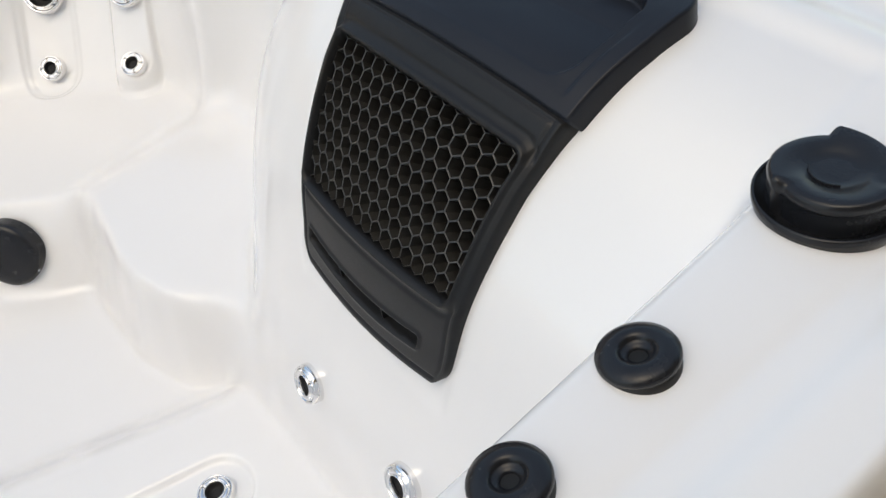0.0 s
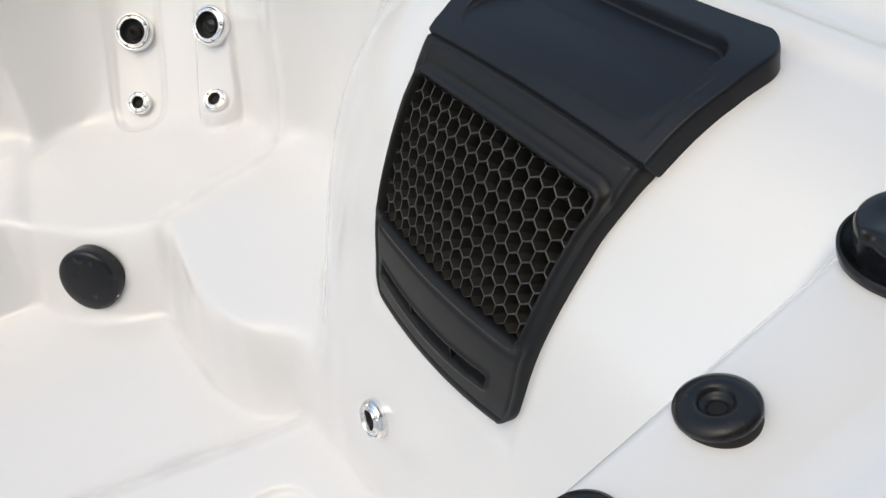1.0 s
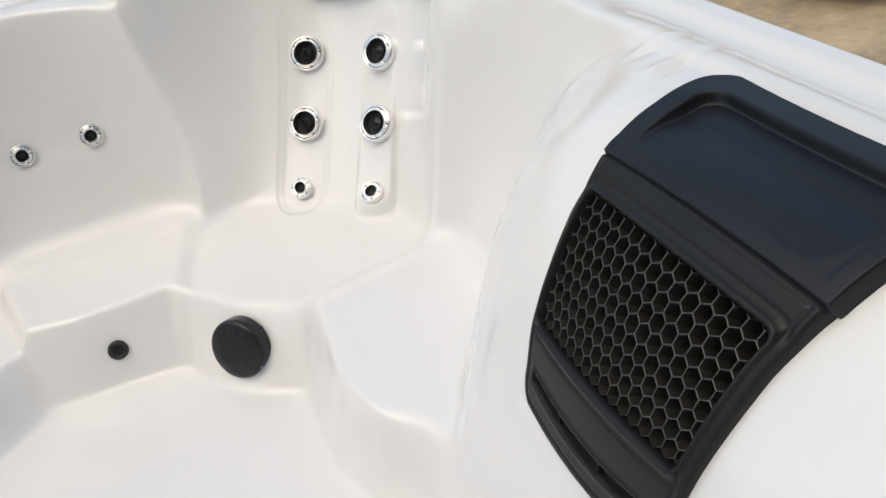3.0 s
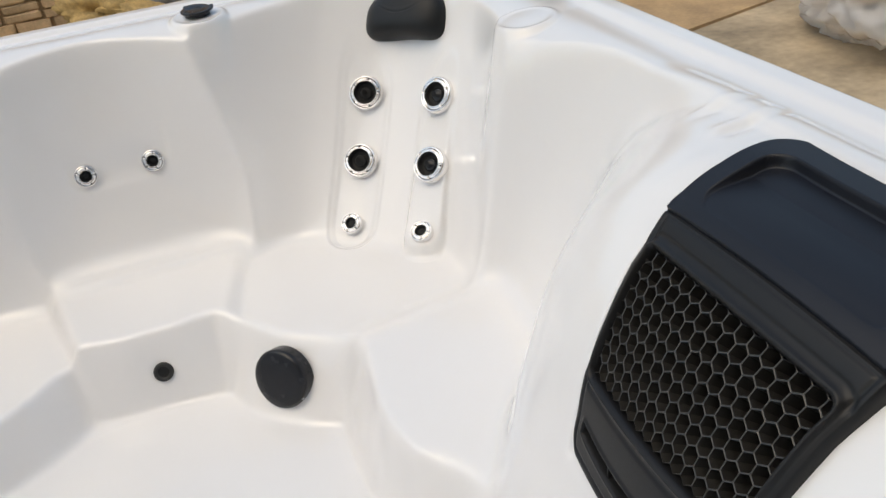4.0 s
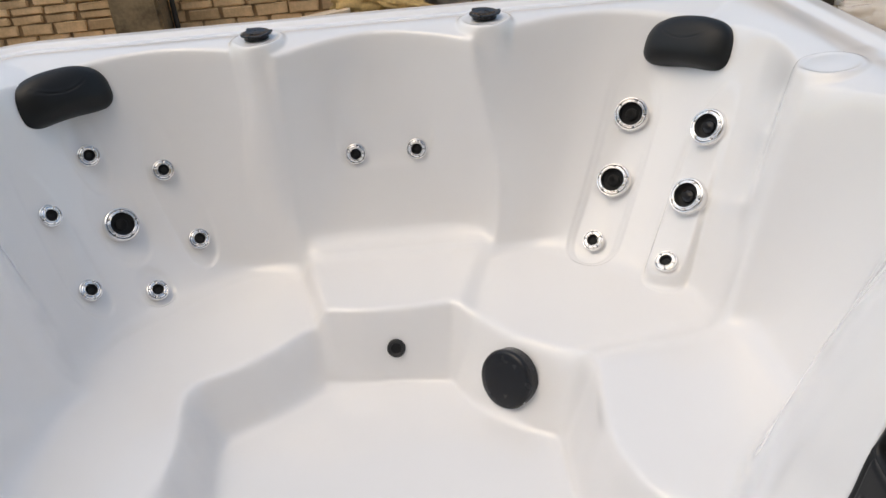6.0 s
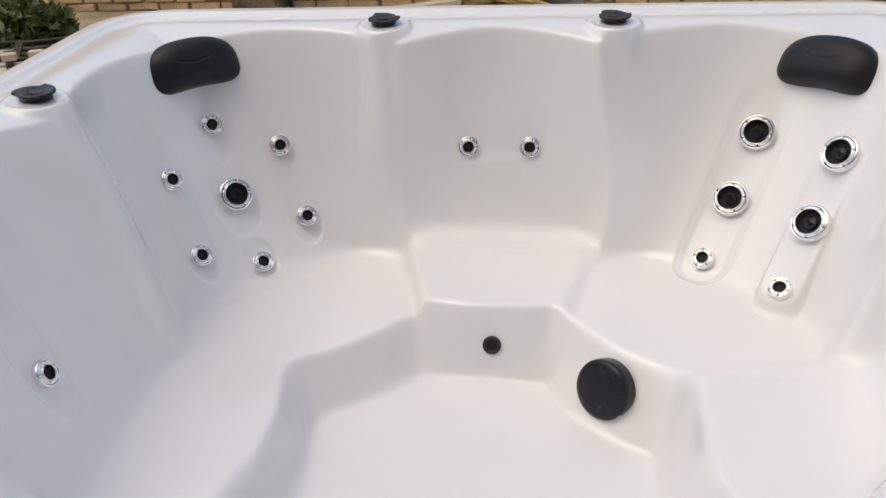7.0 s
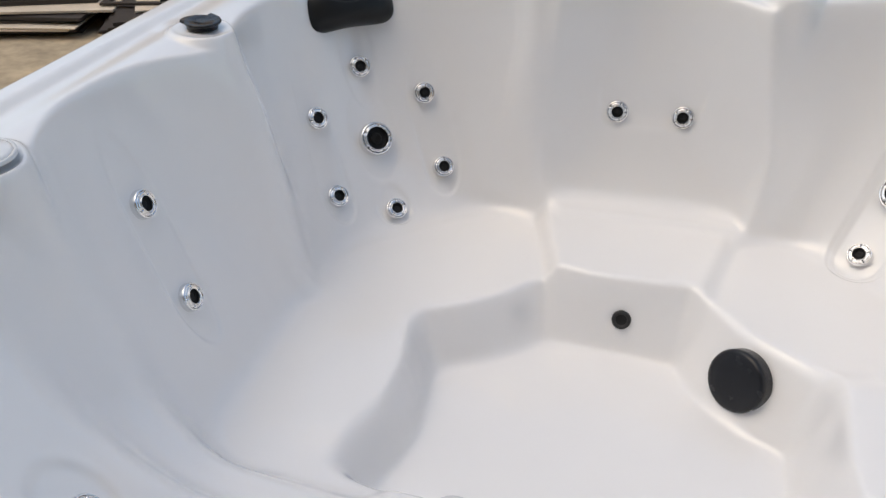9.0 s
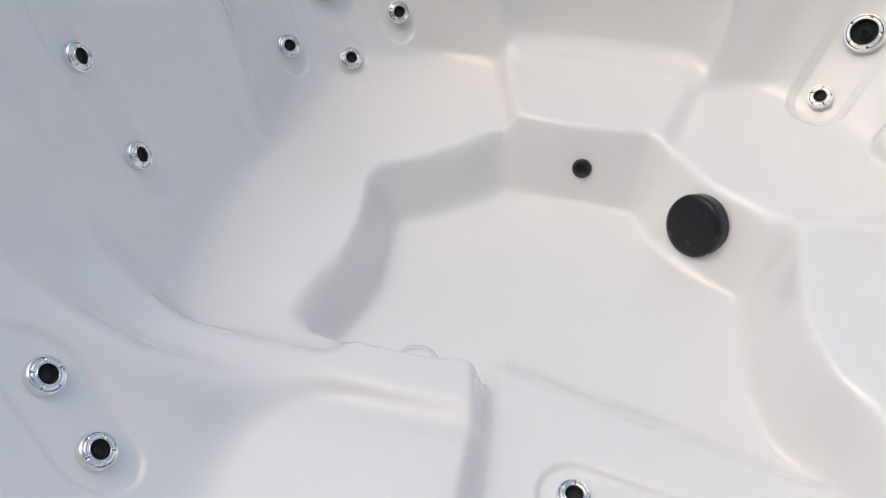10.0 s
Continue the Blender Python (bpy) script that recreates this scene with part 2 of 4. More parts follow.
def base_height(x, y):
    x, y = np.asarray(x, float), np.asarray(y, float)
    d = outer(x, y)
    rim = RIM - 0.004 * step(-0.13, -0.085, d) + 0.017 * step(-0.074, -0.050, d)
    # the rim dips towards the seats
    rim = rim - 0.14 * (-d - 0.15 + np.hypot(-d - 0.15, 0.02))
    # the backs of the seats, each between its outline at the rim and at the seat
    L, A = (-0.677, 0.736), (0.671, 0.742)
    corner_l = scoop(lobe(x, y, *L, 0.0, 0.355, 1.16, 0.30, 0.2, -0.45, 0.87), 0.285, lobe(x, y, *L, 0.015, 0.315, 0.80, 0.19, 0.2), 1.55)
    corner_r = scoop(lobe(x, y, *A, 0.0, 0.355, 1.165, 0.30, 0.2, -0.45, 0.87), 0.315, lobe(x, y, *A, 0.02, 0.32, 0.77, 0.17, 0.2), 1.18)
    middle = scoop(lobe(x, y, 0, 1, 0.0, 0.235, 0.912, 0.20, 0.25, -1.0, 0.87), 0.34, lobe(x, y, 0, 1, 0.0, 0.27, 0.705, 0.05, 0.25), 2.2)
    left = scoop(lobe(x, y, -1, 0, 0.025, 0.255, 0.925, 0.20, 0.3, -0.8, 0.87), 0.285, lobe(x, y, -1, 0, 0.05, 0.27, 0.69, 0.10, 0.3), 1.3)
    right = scoop(lobe(x, y, 1, 0, 0.445, 0.695, 0.915, 0.17, 0.3, -0.8, 0.87), 0.35, lobe(x, y, 1, 0, 0.445, 0.715, 0.735, 0.06, 0.3), 1.4)
    lounge = scoop(lobe(x, y, -1, 0, -0.555, 0.315, 0.925, 0.2, 0.0, -0.3, 0.87), 0.285, lobe(x, y, -1, 0, -0.555, 0.24, 0.47, 0.15, 0.0), 1.2)
    # the flat middle of each corner's back ends in a crease
    for (cx, cy), u0, u1, side in ((L, 0.226, 0.25, 1), (A, 0.24, 0.19, -1)):
        n = math.hypot(cx, cy)
        u = (cy * x - cx * y) / n
        wing = smax(np.maximum(u - u0, -u - u1), 0 * u, 0.006)
        if side > 0:
            corner_l = corner_l + 0.32 * np.minimum(wing, 0.1)
        else:
            corner_r = corner_r + 0.32 * np.minimum(wing, 0.1)
    seats = corner_l
    for part_ in (middle, corner_r, left, right, lounge):
        seats = smin(seats, part_, 0.022)
    # the level of the seats, with low steps between them
    floor = 0.292 + 0.026 * step(-0.1, 0.12, x)
    floor = floor + (0.333 - floor) * step(0.015 + 0.02 * step(-0.1, 0.1, x), -0.015, abs(x) - 0.172 - 0.25 * (y - 0.49)) * step(0.38, 0.40, y)
    floor = floor + (0.342 - floor) * step(0.055, -0.045, y - 0.225 - 0.15 * (x - 0.42)) * step(0.25, 0.27, x)
    z = smin(rim, smax(seats, floor, 0.03), 0.008)
    # the armrest between the left seat and the lounge falls from the rim to the seats
    arm = sum(np.interp(-x + o, [0.1, 0.45, 0.60, 0.66, 0.71, 0.76, 0.81, 0.85, 0.90], [0.29, 0.315, 0.35, 0.39, 0.44, 0.51, 0.62, 0.78, 1.0]) for o in (-0.03, -0.015, 0.0, 0.015, 0.03)) / 5
    z = smin(z, arm + 14.0 * np.maximum(abs(y + 0.22) - 0.08, 0) ** 2 + 14.0 * np.maximum(x + 0.12, 0) ** 2, 0.08)
    # housing of the filter, a rounded hump over the right wall
    s = 0.30 - poly(x, y, HUMP)
    wide = 1 + 2.5 * step(0.06, 0.2, s)
    hump = sum(np.interp(s + o * wide, [-0.1, -0.055, -0.03, 0.0, 0.012, 0.035, 0.05, 0.075, 0.122, 0.172, 0.202, 0.25, 0.315, 0.6],
                         [-0.1, 0.20, 0.32, 0.435, 0.45, 0.51, 0.55, 0.64, 0.715, 0.768, 0.80, 0.836, 0.853, 0.853]) for o in (-0.014, -0.007, 0.0, 0.007, 0.014)) / 5
    # its end towards the far seats rises straight from the seat
    end = sum(np.interp(s + o * wide, [-0.1, 0.0, 0.02, 0.05, 0.078, 0.122, 0.172, 0.202, 0.25, 0.315, 0.6], [-0.30, 0.26, 0.36, 0.50, 0.615, 0.715, 0.775, 0.805, 0.838, 0.853, 0.853]) for o in (-0.012, -0.006, 0.0, 0.006, 0.012)) / 5
    hump = hump + (end - hump) * step(-0.34, -0.18, y)
    hump = hump - 0.05 * step(-0.14, -0.09, d)
    z = smax(z, hump, 0.012 + 0.07 * step(0.42, 0.72, hump))
    # two folds on the rim beside the housing
    for cy, slope, x0, x1, up in ((-0.200, -0.19, 0.845, 0.975, 0.006), (-0.279, 0.0, 0.80, 0.975, 0.008)):
        f = y - cy - slope * (x - 0.859) + 0.6 * (x - 0.9) ** 2
        z = z + up * (np.exp(-(f / 0.009) ** 2) - 0.7 * np.exp(-((f + 0.016) / 0.011) ** 2)) * step(x0, x0 + 0.07, x) * step(x1, x1 - 0.06, x)
    # foot well
    w, brink = poly(x, y, rounded(WELL)), poly(x, y, rounded(BRINK, 1))
    legs = 0.05 * step(0.035, -0.055, y + 0.14 + 0.27 * np.clip(x, -0.1, 0.4)) * step(-0.15, -0.09, x)
    well = 0.17 + legs + (floor - 0.17 - legs) * w / np.maximum(w - brink, 0.015)
    well = smax(np.where(w - brink < 0.014, 0.17 + legs + 3.7 * w, well), 0.17 + legs, 0.012 + 0.035 * step(0.1, -0.15, x))
    z = smin(z, well, 0.012 + 0.03 * step(-0.08, -0.15, y) * step(-0.14, -0.2, x))
    # near wall, under the rim
    near = RIM + 5.5 * (-0.918 + 0.09 * (x - 0.5) * step(0.2, 0.4, x) - y)
    z = smax(z, smin(near, rim + 0.004, 0.03), 0.03)
    z = z - 0.004 * step(0.010, 0.0, abs(y + 0.992)) * step(0.95, 0.85, x)
    # ribs between the seats, from the pods down to the seats
    for (cx, cy), (fx, fy) in RIBS:
        n = math.hypot(fx - cx, fy - cy)
        ux, uy = (fx - cx) / n, (fy - cy) / n
        a, side = ((x - cx) * ux + (y - cy) * uy) / n, (x - cx) * uy - (y - cy) * ux
        rib = sum(np.interp(a + o, [-0.2, 0.0, 0.30, 0.42, 0.55, 0.7, 0.9, 1.2], [0.82, 0.82, 0.80, 0.73, 0.55, 0.35, 0.1, 0.0]) for o in (-0.04, -0.02, 0.0, 0.02, 0.04)) / 5
        half = 0.056 * np.clip(1 - a / 0.78, 0, 1)
        over = abs(side) - half
        z = smax(z, rib - 6.0 * np.minimum(abs(side), half) ** 2 - 2.2 * (over + np.hypot(over, 0.012)), 0.016 if cy > 0.5 else 0.05)
    # pods under the diverter valves
    for cx, cy in PODS:
        z = smax(z, pod(x, y, cx, cy, RIM + 0.003) if (cx, cy) != PODS[3] else pod(x, y, cx, cy, RIM - 0.006, 0.066, 7.0), 0.045)
    lip = RIM + 0.010 - 4.0 * np.maximum(d + 0.012, 0) ** 1.0
    return smin(z, lip, 0.02)


def fields(x, y):
    """Shallow relief: the fields round the jets and the pocket of the filter."""
    z = np.zeros(np.shape(x))
    # raised and sunken fields round the jets
    for ax, ay, bx, by, r, up in ((0.623, 0.791, 0.502, 0.641, 0.066, -0.006), (0.623, 0.791, 0.502, 0.641, 0.053, -0.005), (0.761, 0.621, 0.633, 0.478, 0.049, 0.006),
                                  (-0.717, 0.786, -0.717, 0.787, 0.044, -0.006), (-0.662, 0.720, -0.662, 0.721, 0.062, -0.005),
                                  (-0.587, 0.637, -0.587, 0.638, 0.04, -0.006), (-0.561, 0.827, -0.495, 0.764, 0.044, -0.006), (-0.776, 0.623, -0.712, 0.561, 0.044, -0.006),
                                  (-0.858, 0.021, -0.790, 0.004, 0.044, -0.01), (-0.667, -0.491, -0.596, -0.536, 0.05, -0.009), (0.044, -0.370, 0.316, -0.422, 0.055, -0.009)):
        z = z + up * step(0.004, -0.004, capsule(x, y, ax, ay, bx, by, r))
    # the flat field of the middle seat's two jets on its steep back
    z = z - 0.028 * step(0.010, -0.004, capsule(x, 0.845 + 4.0 * (y - 0.845), -0.073, 0.845, 0.085, 0.845, 0.042)) * step(0.825, 0.855, y)
    # the strip of the right-hand corner's outer jets stands proud towards the seat
    f = step(0.005, -0.005, capsule(x, y, *STRIP, 0.049))
    z = z + 0.028 * f * np.clip(((x - STRIP[0]) * (STRIP[2] - STRIP[0]) + (y - STRIP[1]) * (STRIP[3] - STRIP[1])) / 0.0387, 0, 1)
    # pocket behind the filter cover
    lo, hi = np.interp(x, COVER_X, COVER_LO), np.interp(x, COVER_X, COVER_HI)
    inside = np.maximum(np.maximum(lo - y, y - hi), np.maximum(0.553 - x, x - 0.893))
    z = z - 0.10 * step(0.0, -0.004, np.maximum(inside + 0.016, np.maximum(0.568 + 0.4 * (y + 0.556) ** 2 - x, x - 0.86)))
    # seat of the filter cover, a little below the housing
    z = z - 0.012 * step(0.005, -0.004, inside) * step(-0.72, -0.69, y)
    z = z - 0.016 * step(0.0, -0.008, inside) * step(-0.47, -0.43, y)
    return z


def height(x, y):
    x, y = np.asarray(x, float), np.asarray(y, float)
    return base_height(x, y) + fields(x, y)


def shell_mesh(cell=0.0032):
    xs = np.arange(X0 - 0.02, X1 + 0.0201, cell)
    ys = np.arange(Y0 - 0.02, Y1 + 0.0201, cell)
    gx, gy = np.meshgrid(xs, ys)
    gz = base_height(gx, gy)
    # soft edges, as moulded; the rim and the bosses stay crisper
    weight = step(-0.20, -0.235, outer(gx, gy))
    for cx, cy in PODS:
        weight = weight * step(0.070, 0.085, np.hypot(gx - cx, gy - cy))
    soft = None
    for k in range(9):
        if k == 3:
            soft, gz = gz, gz.copy()
        gz[1:-1] = (gz[:-2] + 2 * gz[1:-1] + gz[2:]) / 4
        gz[:, 1:-1] = (gz[:, :-2] + 2 * gz[:, 1:-1] + gz[:, 2:]) / 4
    gz = soft + (gz - soft) * weight
    # the flowing junctions beside the filter housing and the armrest are softer still
    flow = step(0.04, 0.0, abs(gx - 0.70) - 0.24) * step(0.04, 0.0, abs(gy + 0.21) - 0.16) * (1 - step(0.04, 0.0, abs(gy + 0.556) - 0.165))
    flow = np.maximum(flow, step(0.05, 0.0, abs(gx + 0.66) - 0.21) * step(0.05, 0.0, abs(gy + 0.24) - 0.22))
    flow = np.maximum(flow, step(0.05, 0.0, abs(gx + 0.41) - 0.08) * step(0.05, 0.0, abs(gy + 0.17) - 0.05))
    for (cx, cy), (fx, fy) in RIBS[2:]:
        flow = np.maximum(flow, step(0.03, -0.03, capsule(gx, gy, cx + 0.4 * (fx - cx), cy + 0.4 * (fy - cy), fx, fy, 0.11)))
    flow = flow * weight
    soft = gz.copy()
    for k in range(26):
        soft[1:-1] = (soft[:-2] + 2 * soft[1:-1] + soft[2:]) / 4
        soft[:, 1:-1] = (soft[:, :-2] + 2 * soft[:, 1:-1] + soft[:, 2:]) / 4
    gz = gz + (soft - gz) * flow
    # where the filter housing flows into the seat back
    fold = step(0.05, 0.0, abs(gx - 0.72) - 0.17) * step(0.05, 0.0, abs(gy + 0.15) - 0.15) * step(0.43, 0.52, gz) * weight
    soft = gz.copy()
    for k in range(120):
        soft[1:-1] = (soft[:-2] + 2 * soft[1:-1] + soft[2:]) / 4
        soft[:, 1:-1] = (soft[:, :-2] + 2 * soft[:, 1:-1] + soft[:, 2:]) / 4
    gz = gz + (soft - gz) * fold + fields(gx, gy)
    gz[1:-1] = (gz[:-2] + 2 * gz[1:-1] + gz[2:]) / 4
    gz[:, 1:-1] = (gz[:, :-2] + 2 * gz[:, 1:-1] + gz[:, 2:]) / 4
    nx, ny = len(xs), len(ys)
    i = np.arange(nx * ny).reshape(ny, nx)
    q = np.stack([i[:-1, :-1].ravel(), i[:-1, 1:].ravel(), i[1:, 1:].ravel(), i[1:, :-1].ravel()], 1)
    q = q[(outer(gx, gy) < 0.015).ravel()[q].all(1)]
    used = np.unique(q)
    index = np.zeros(nx * ny, int)
    index[used] = np.arange(len(used))
    co = np.stack([gx.ravel(), gy.ravel(), gz.ravel()], 1)[used]
    me = bpy.data.meshes.new("shell")
    me.from_pydata(co.tolist(), [], index[q].tolist())
    me.materials.append(ACRYLIC)
    me.polygons.foreach_set("use_smooth", np.ones(len(me.polygons), bool))
    return me


# ---- hot tub ----
tub = thing("hot_tub", "empty white glossy acrylic hot tub with moulded seats", "hot tub")
shell = new("shell", shell_mesh())
shell.parent = tub
for lo, hi in (((X0 + 0.03, Y0 + 0.03, 0.0), (X1 - 0.03, Y0 + 0.06, 0.80)), ((X0 + 0.03, Y1 - 0.06, 0.0), (X1 - 0.03, Y1 - 0.03, 0.80)),
               ((X0 + 0.03, Y0 + 0.062, 0.0), (X0 + 0.06, Y1 - 0.062, 0.80)), ((X1 - 0.06, Y0 + 0.062, 0.0), (X1 - 0.03, Y1 - 0.062, 0.80))):
    part("side_panel", block(lo, hi, 0.004), SKIRT, tub, "grey cabinet side panel", False)


def normal_at(x, y, e=0.012):
    hx = float(height(x + e, y) - height(x - e, y)) / (2 * e)
    hy = float(height(x, y + e) - height(x, y - e)) / (2 * e)
    return Vector((-hx, -hy, 1)).normalized()


def seat_on(x, y, lift=0.0045, turn=0.0, normal=None):
    """A pose on the shell: local z out of the surface, local y up the slope."""
    n = normal or normal_at(x, y)
    up = Vector((0, 0, 1)) - n * n.z
    up = up.normalized() if up.length > 0.05 else Vector((0, 1, 0))
    side = up.cross(n)
    m = Matrix((side, up, n)).transposed().to_4x4()
    return Matrix.Translation(Vector((x, y, float(height(x, y)))) + n * lift) @ m @ pose(0, 0, 0, 0, 0, turn)


def facing(x, y):
    """The way a jet looks: in the far corners halfway between the wall and the corner's middle."""
    if abs(x) < 0.45 or y < 0.4:
        return None
    ax = Vector((0.671 if x > 0 else -0.671, 0.742))
    v = (x * ax.x + y * ax.y) / ax.length_squared
    total = Vector((0, 0, 0))
    for px, py in ((x, y), (v * ax.x, v * ax.y)):
        hx, hy = float(base_height(px + 0.02, py) - base_height(px - 0.02, py)) / 0.04, float(base_height(px, py + 0.02) - base_height(px, py - 0.02)) / 0.04
        total += Vector((-hx, -hy, 1)).normalized()
    return total.normalized()


# ---- jets ----
def notched_ring(r_out, r_in, z0, z1, count, gap):
    """A collar cut into arcs, as the grip of a jet's bezel."""
    bm = bmesh.new()
    for k in range(count):
        a0, a1 = 2 * math.pi * (k + gap) / count, 2 * math.pi * (k + 1 - gap) / count
        prev = None
        for i in range(9):
            a = a0 + (a1 - a0) * i / 8
            c, s_ = math.cos(a), math.sin(a)
            row = [bm.verts.new((r * c, r * s_, z)) for r, z in ((r_out, z0), (r_out * 0.985, z1 * 0.8 + z0 * 0.2), ((r_out + r_in) / 2, z1), (r_in, z1 * 0.85 + z0 * 0.15), (r_in, z0))]
            if prev:
                for p, q in zip(range(4), range(1, 5)):
                    bm.faces.new((prev[p], prev[q], row[q], row[p]))
            else:
                bm.faces.new(row)
            prev = row
        bm.faces.new(prev[::-1])
    return bm


def jet(name, R, m, label, group, eye=0.4, swirl=False):
    t = thing(name, label, "jet", m, group)
    h = 0.40 * R
    part("bezel", lathe([(R * 1.0, -0.009), (R * 1.0, 0.10 * h), (R * 0.97, 0.5 * h), (R * 0.9, 0.86 * h), (R * 0.86, 0.8 * h), (R * 0.84, 0.35 * h)]), CHROME, t, "polished chrome bezel")
    inner = R * (eye + 0.09)
    part("collar", notched_ring(R * 0.82, inner + 0.02 * R, 0.25 * h, 0.92 * h, 5, 0.04), CHROME, t)
    part("inner_ring", lathe([(inner + 0.06 * R, 0.3 * h), (inner + 0.055 * R, 0.95 * h), (inner + 0.02 * R, 1.0 * h), (inner, 0.9 * h), (inner - 0.01 * R, 0.3 * h)], 36), CHROME, t)
    throat = part("throat", lathe([(R * 0.87, 0.38 * h), (R * 0.75, 0.3 * h), (R * (eye + 0.11), 0.5 * h), (R * (eye + 0.06), 0.1 * h), (R * eye, -0.0005), (R * eye * 0.9, -0.001), (0, -0.001)], 28), VOID, t, "black throat")
    part("nozzle", lathe([(R * eye * 0.62, 0.0), (R * eye * 0.6, 0.3 * h), (R * eye * 0.42, 0.42 * h), (R * eye * 0.3, 0.3 * h), (R * eye * 0.26, 0.02), (0, 0.01 * h)] if R > 0.035 else
                         [(R * eye * 0.7, 0.0), (R * eye * 0.62, 0.25 * h), (R * eye * 0.4, 0.2 * h), (0, 0.05 * h)], 24), GLOSS_BLACK if swirl else VOID, throat, "black nozzle")
    if swirl:
        part("swirl_vane", block((-R * 0.36, -R * 0.05, 0.1 * h), (R * 0.36, R * 0.05, 0.35 * h), 0.001), GLOSS_BLACK, throat)
    return t


small = jet("small_jet", 0.0275, seat_on(-0.073, 0.8505), "small polished chrome jet with a black throat", "small jets of the hot tub", 0.42)
SMALL = [(0.085, 0.8488), (0.502, 0.641), (0.633, 0.478), (-0.717, 0.786), (-0.561, 0.827), (-0.776, 0.623), (-0.495, 0.764), (-0.712, 0.561), (-0.587, 0.637),
         (-0.858, 0.021), (-0.790, 0.004), (-0.667, -0.491), (-0.596, -0.536), (0.492, -0.478), (0.500, -0.678), (0.316, -0.422), (0.044, -0.370)]
for k, (x, y) in enumerate(SMALL):
    copy_thing(small, seat_on(x, y, 0.0075 if y > 0.4 and abs(x) > 0.45 else 0.0045, turn=37 * k, normal=Vector((-0.93, 0, 0.36)).normalized() if x > 0.45 and y < -0.4 else facing(x, y)))
large = jet("large_jet", 0.0435, seat_on(0.623, 0.791), "large polished chrome jet with a wide black throat", "large jets of the hot tub", 0.56)
for k, (x, y) in enumerate([(0.567, 0.718), (-0.662, 0.720)]):
    copy_thing(large, seat_on(x, y, 0.009, turn=50 * k + 20, normal=facing(x, y) if x < 0 else None))
swirl = jet("swirl_jet", 0.0435, seat_on(0.761, 0.621, 0.010, turn=30, normal=facing(0.761, 0.621)), "large chrome jet with a black rotating nozzle", "large jets of the hot tub", 0.56, True)
copy_thing(swirl, seat_on(0.700, 0.549, 0.010, turn=75, normal=facing(0.700, 0.549)))

# ---- fittings of the foot well ----
outlet = thing("wall_outlet", "small round black outlet fitting in the foot well wall", "outlet", seat_on(-0.001, 0.4165, 0.003))
part("flange", lathe([(0.0215, -0.006), (0.021, 0.003), (0.018, 0.005), (0.0135, 0.004), (0.012, -0.001)]), RUBBER, outlet)
part("throat", lathe([(0.0125, 0.0005), (0.008, -0.001), (0, -0.001)]), VOID, outlet)
suction = thing("suction_cover", "round black suction cover standing proud of the foot well wall", "suction cover", seat_on(0.244, 0.2705, 0.003, normal=Vector((-0.66, -0.66, 0.32)).normalized()) @ Matrix.Scale(1.05, 4))
part("back_ring", lathe([(0.060, -0.010), (0.060, 0.002), (0.056, 0.004)]), RUBBER, suction, "black back ring")
part("cover", lathe([(0.0605, -0.012), (0.0605, 0.006), (0.061, 0.014), (0.059, 0.019), (0.054, 0.0215), (0.035, 0.0228), (0, 0.0232)], 56), GLOSS_BLACK, suction)
part("screw", lathe([(0.0022, 0), (0.0022, 0.0012), (0, 0.0018)], 12), CHROME, suction, "bright screw head", at=pose(0.0605 * math.cos(-0.5), 0.0605 * math.sin(-0.5), 0.015, 0, 60, math.degrees(-0.5)))
drain = thing("floor_drain", "round pale grey drain in the foot well floor", "drain", seat_on(-0.255, -0.130, 0.0))
part("ring", lathe([(0.042, -0.002), (0.042, 0.003), (0.036, 0.005), (0.033, 0.003)]), CLEAR_GREY, drain)
part("plate", lathe([(0.033, 0.002), (0.026, 0.004), (0, 0.005)]), ACRYLIC, drain)


# ---- controls on the rim ----
def air_control(m):
    t = thing("air_control", "domed black plastic air control with a hollow centre on the rim", "air control", m, "air controls on the near rim")
    part("base_ring", lathe([(0.0264, -0.014), (0.0264, 0.0012), (0.025, 0.002)]), RUBBER, t, "black rubber base ring")
    part("cap", lathe([(0.0260, 0.0), (0.0272, 0.0015), (0.0272, 0.0042), (0.0262, 0.0064), (0.0225, 0.0086), (0.0175, 0.0098), (0.0138, 0.0096), (0.0118, 0.0084), (0.0108, 0.0062), (0.0099, 0.0048), (0.0086, 0.0046), (0.0076, 0.0037), (0.0063, 0.0032), (0.0059, 0.0012)], 48), GLOSS_BLACK, t)
    part("opening", lathe([(0.0072, 0.0014), (0, 0.0012)], 24), VOID, t)
    return t


first = air_control(seat_on(0.563, -0.942, 0.001, normal=Vector((-0.04, 0.25, 1)).normalized()))
first.matrix_basis = first.matrix_basis @ Matrix.Scale(0.95, 4)
copy_thing(first, seat_on(0.453, -0.952, 0.001, normal=Vector((-0.04, 0.25, 1)).normalized()) @ Matrix.Scale(0.95, 4))


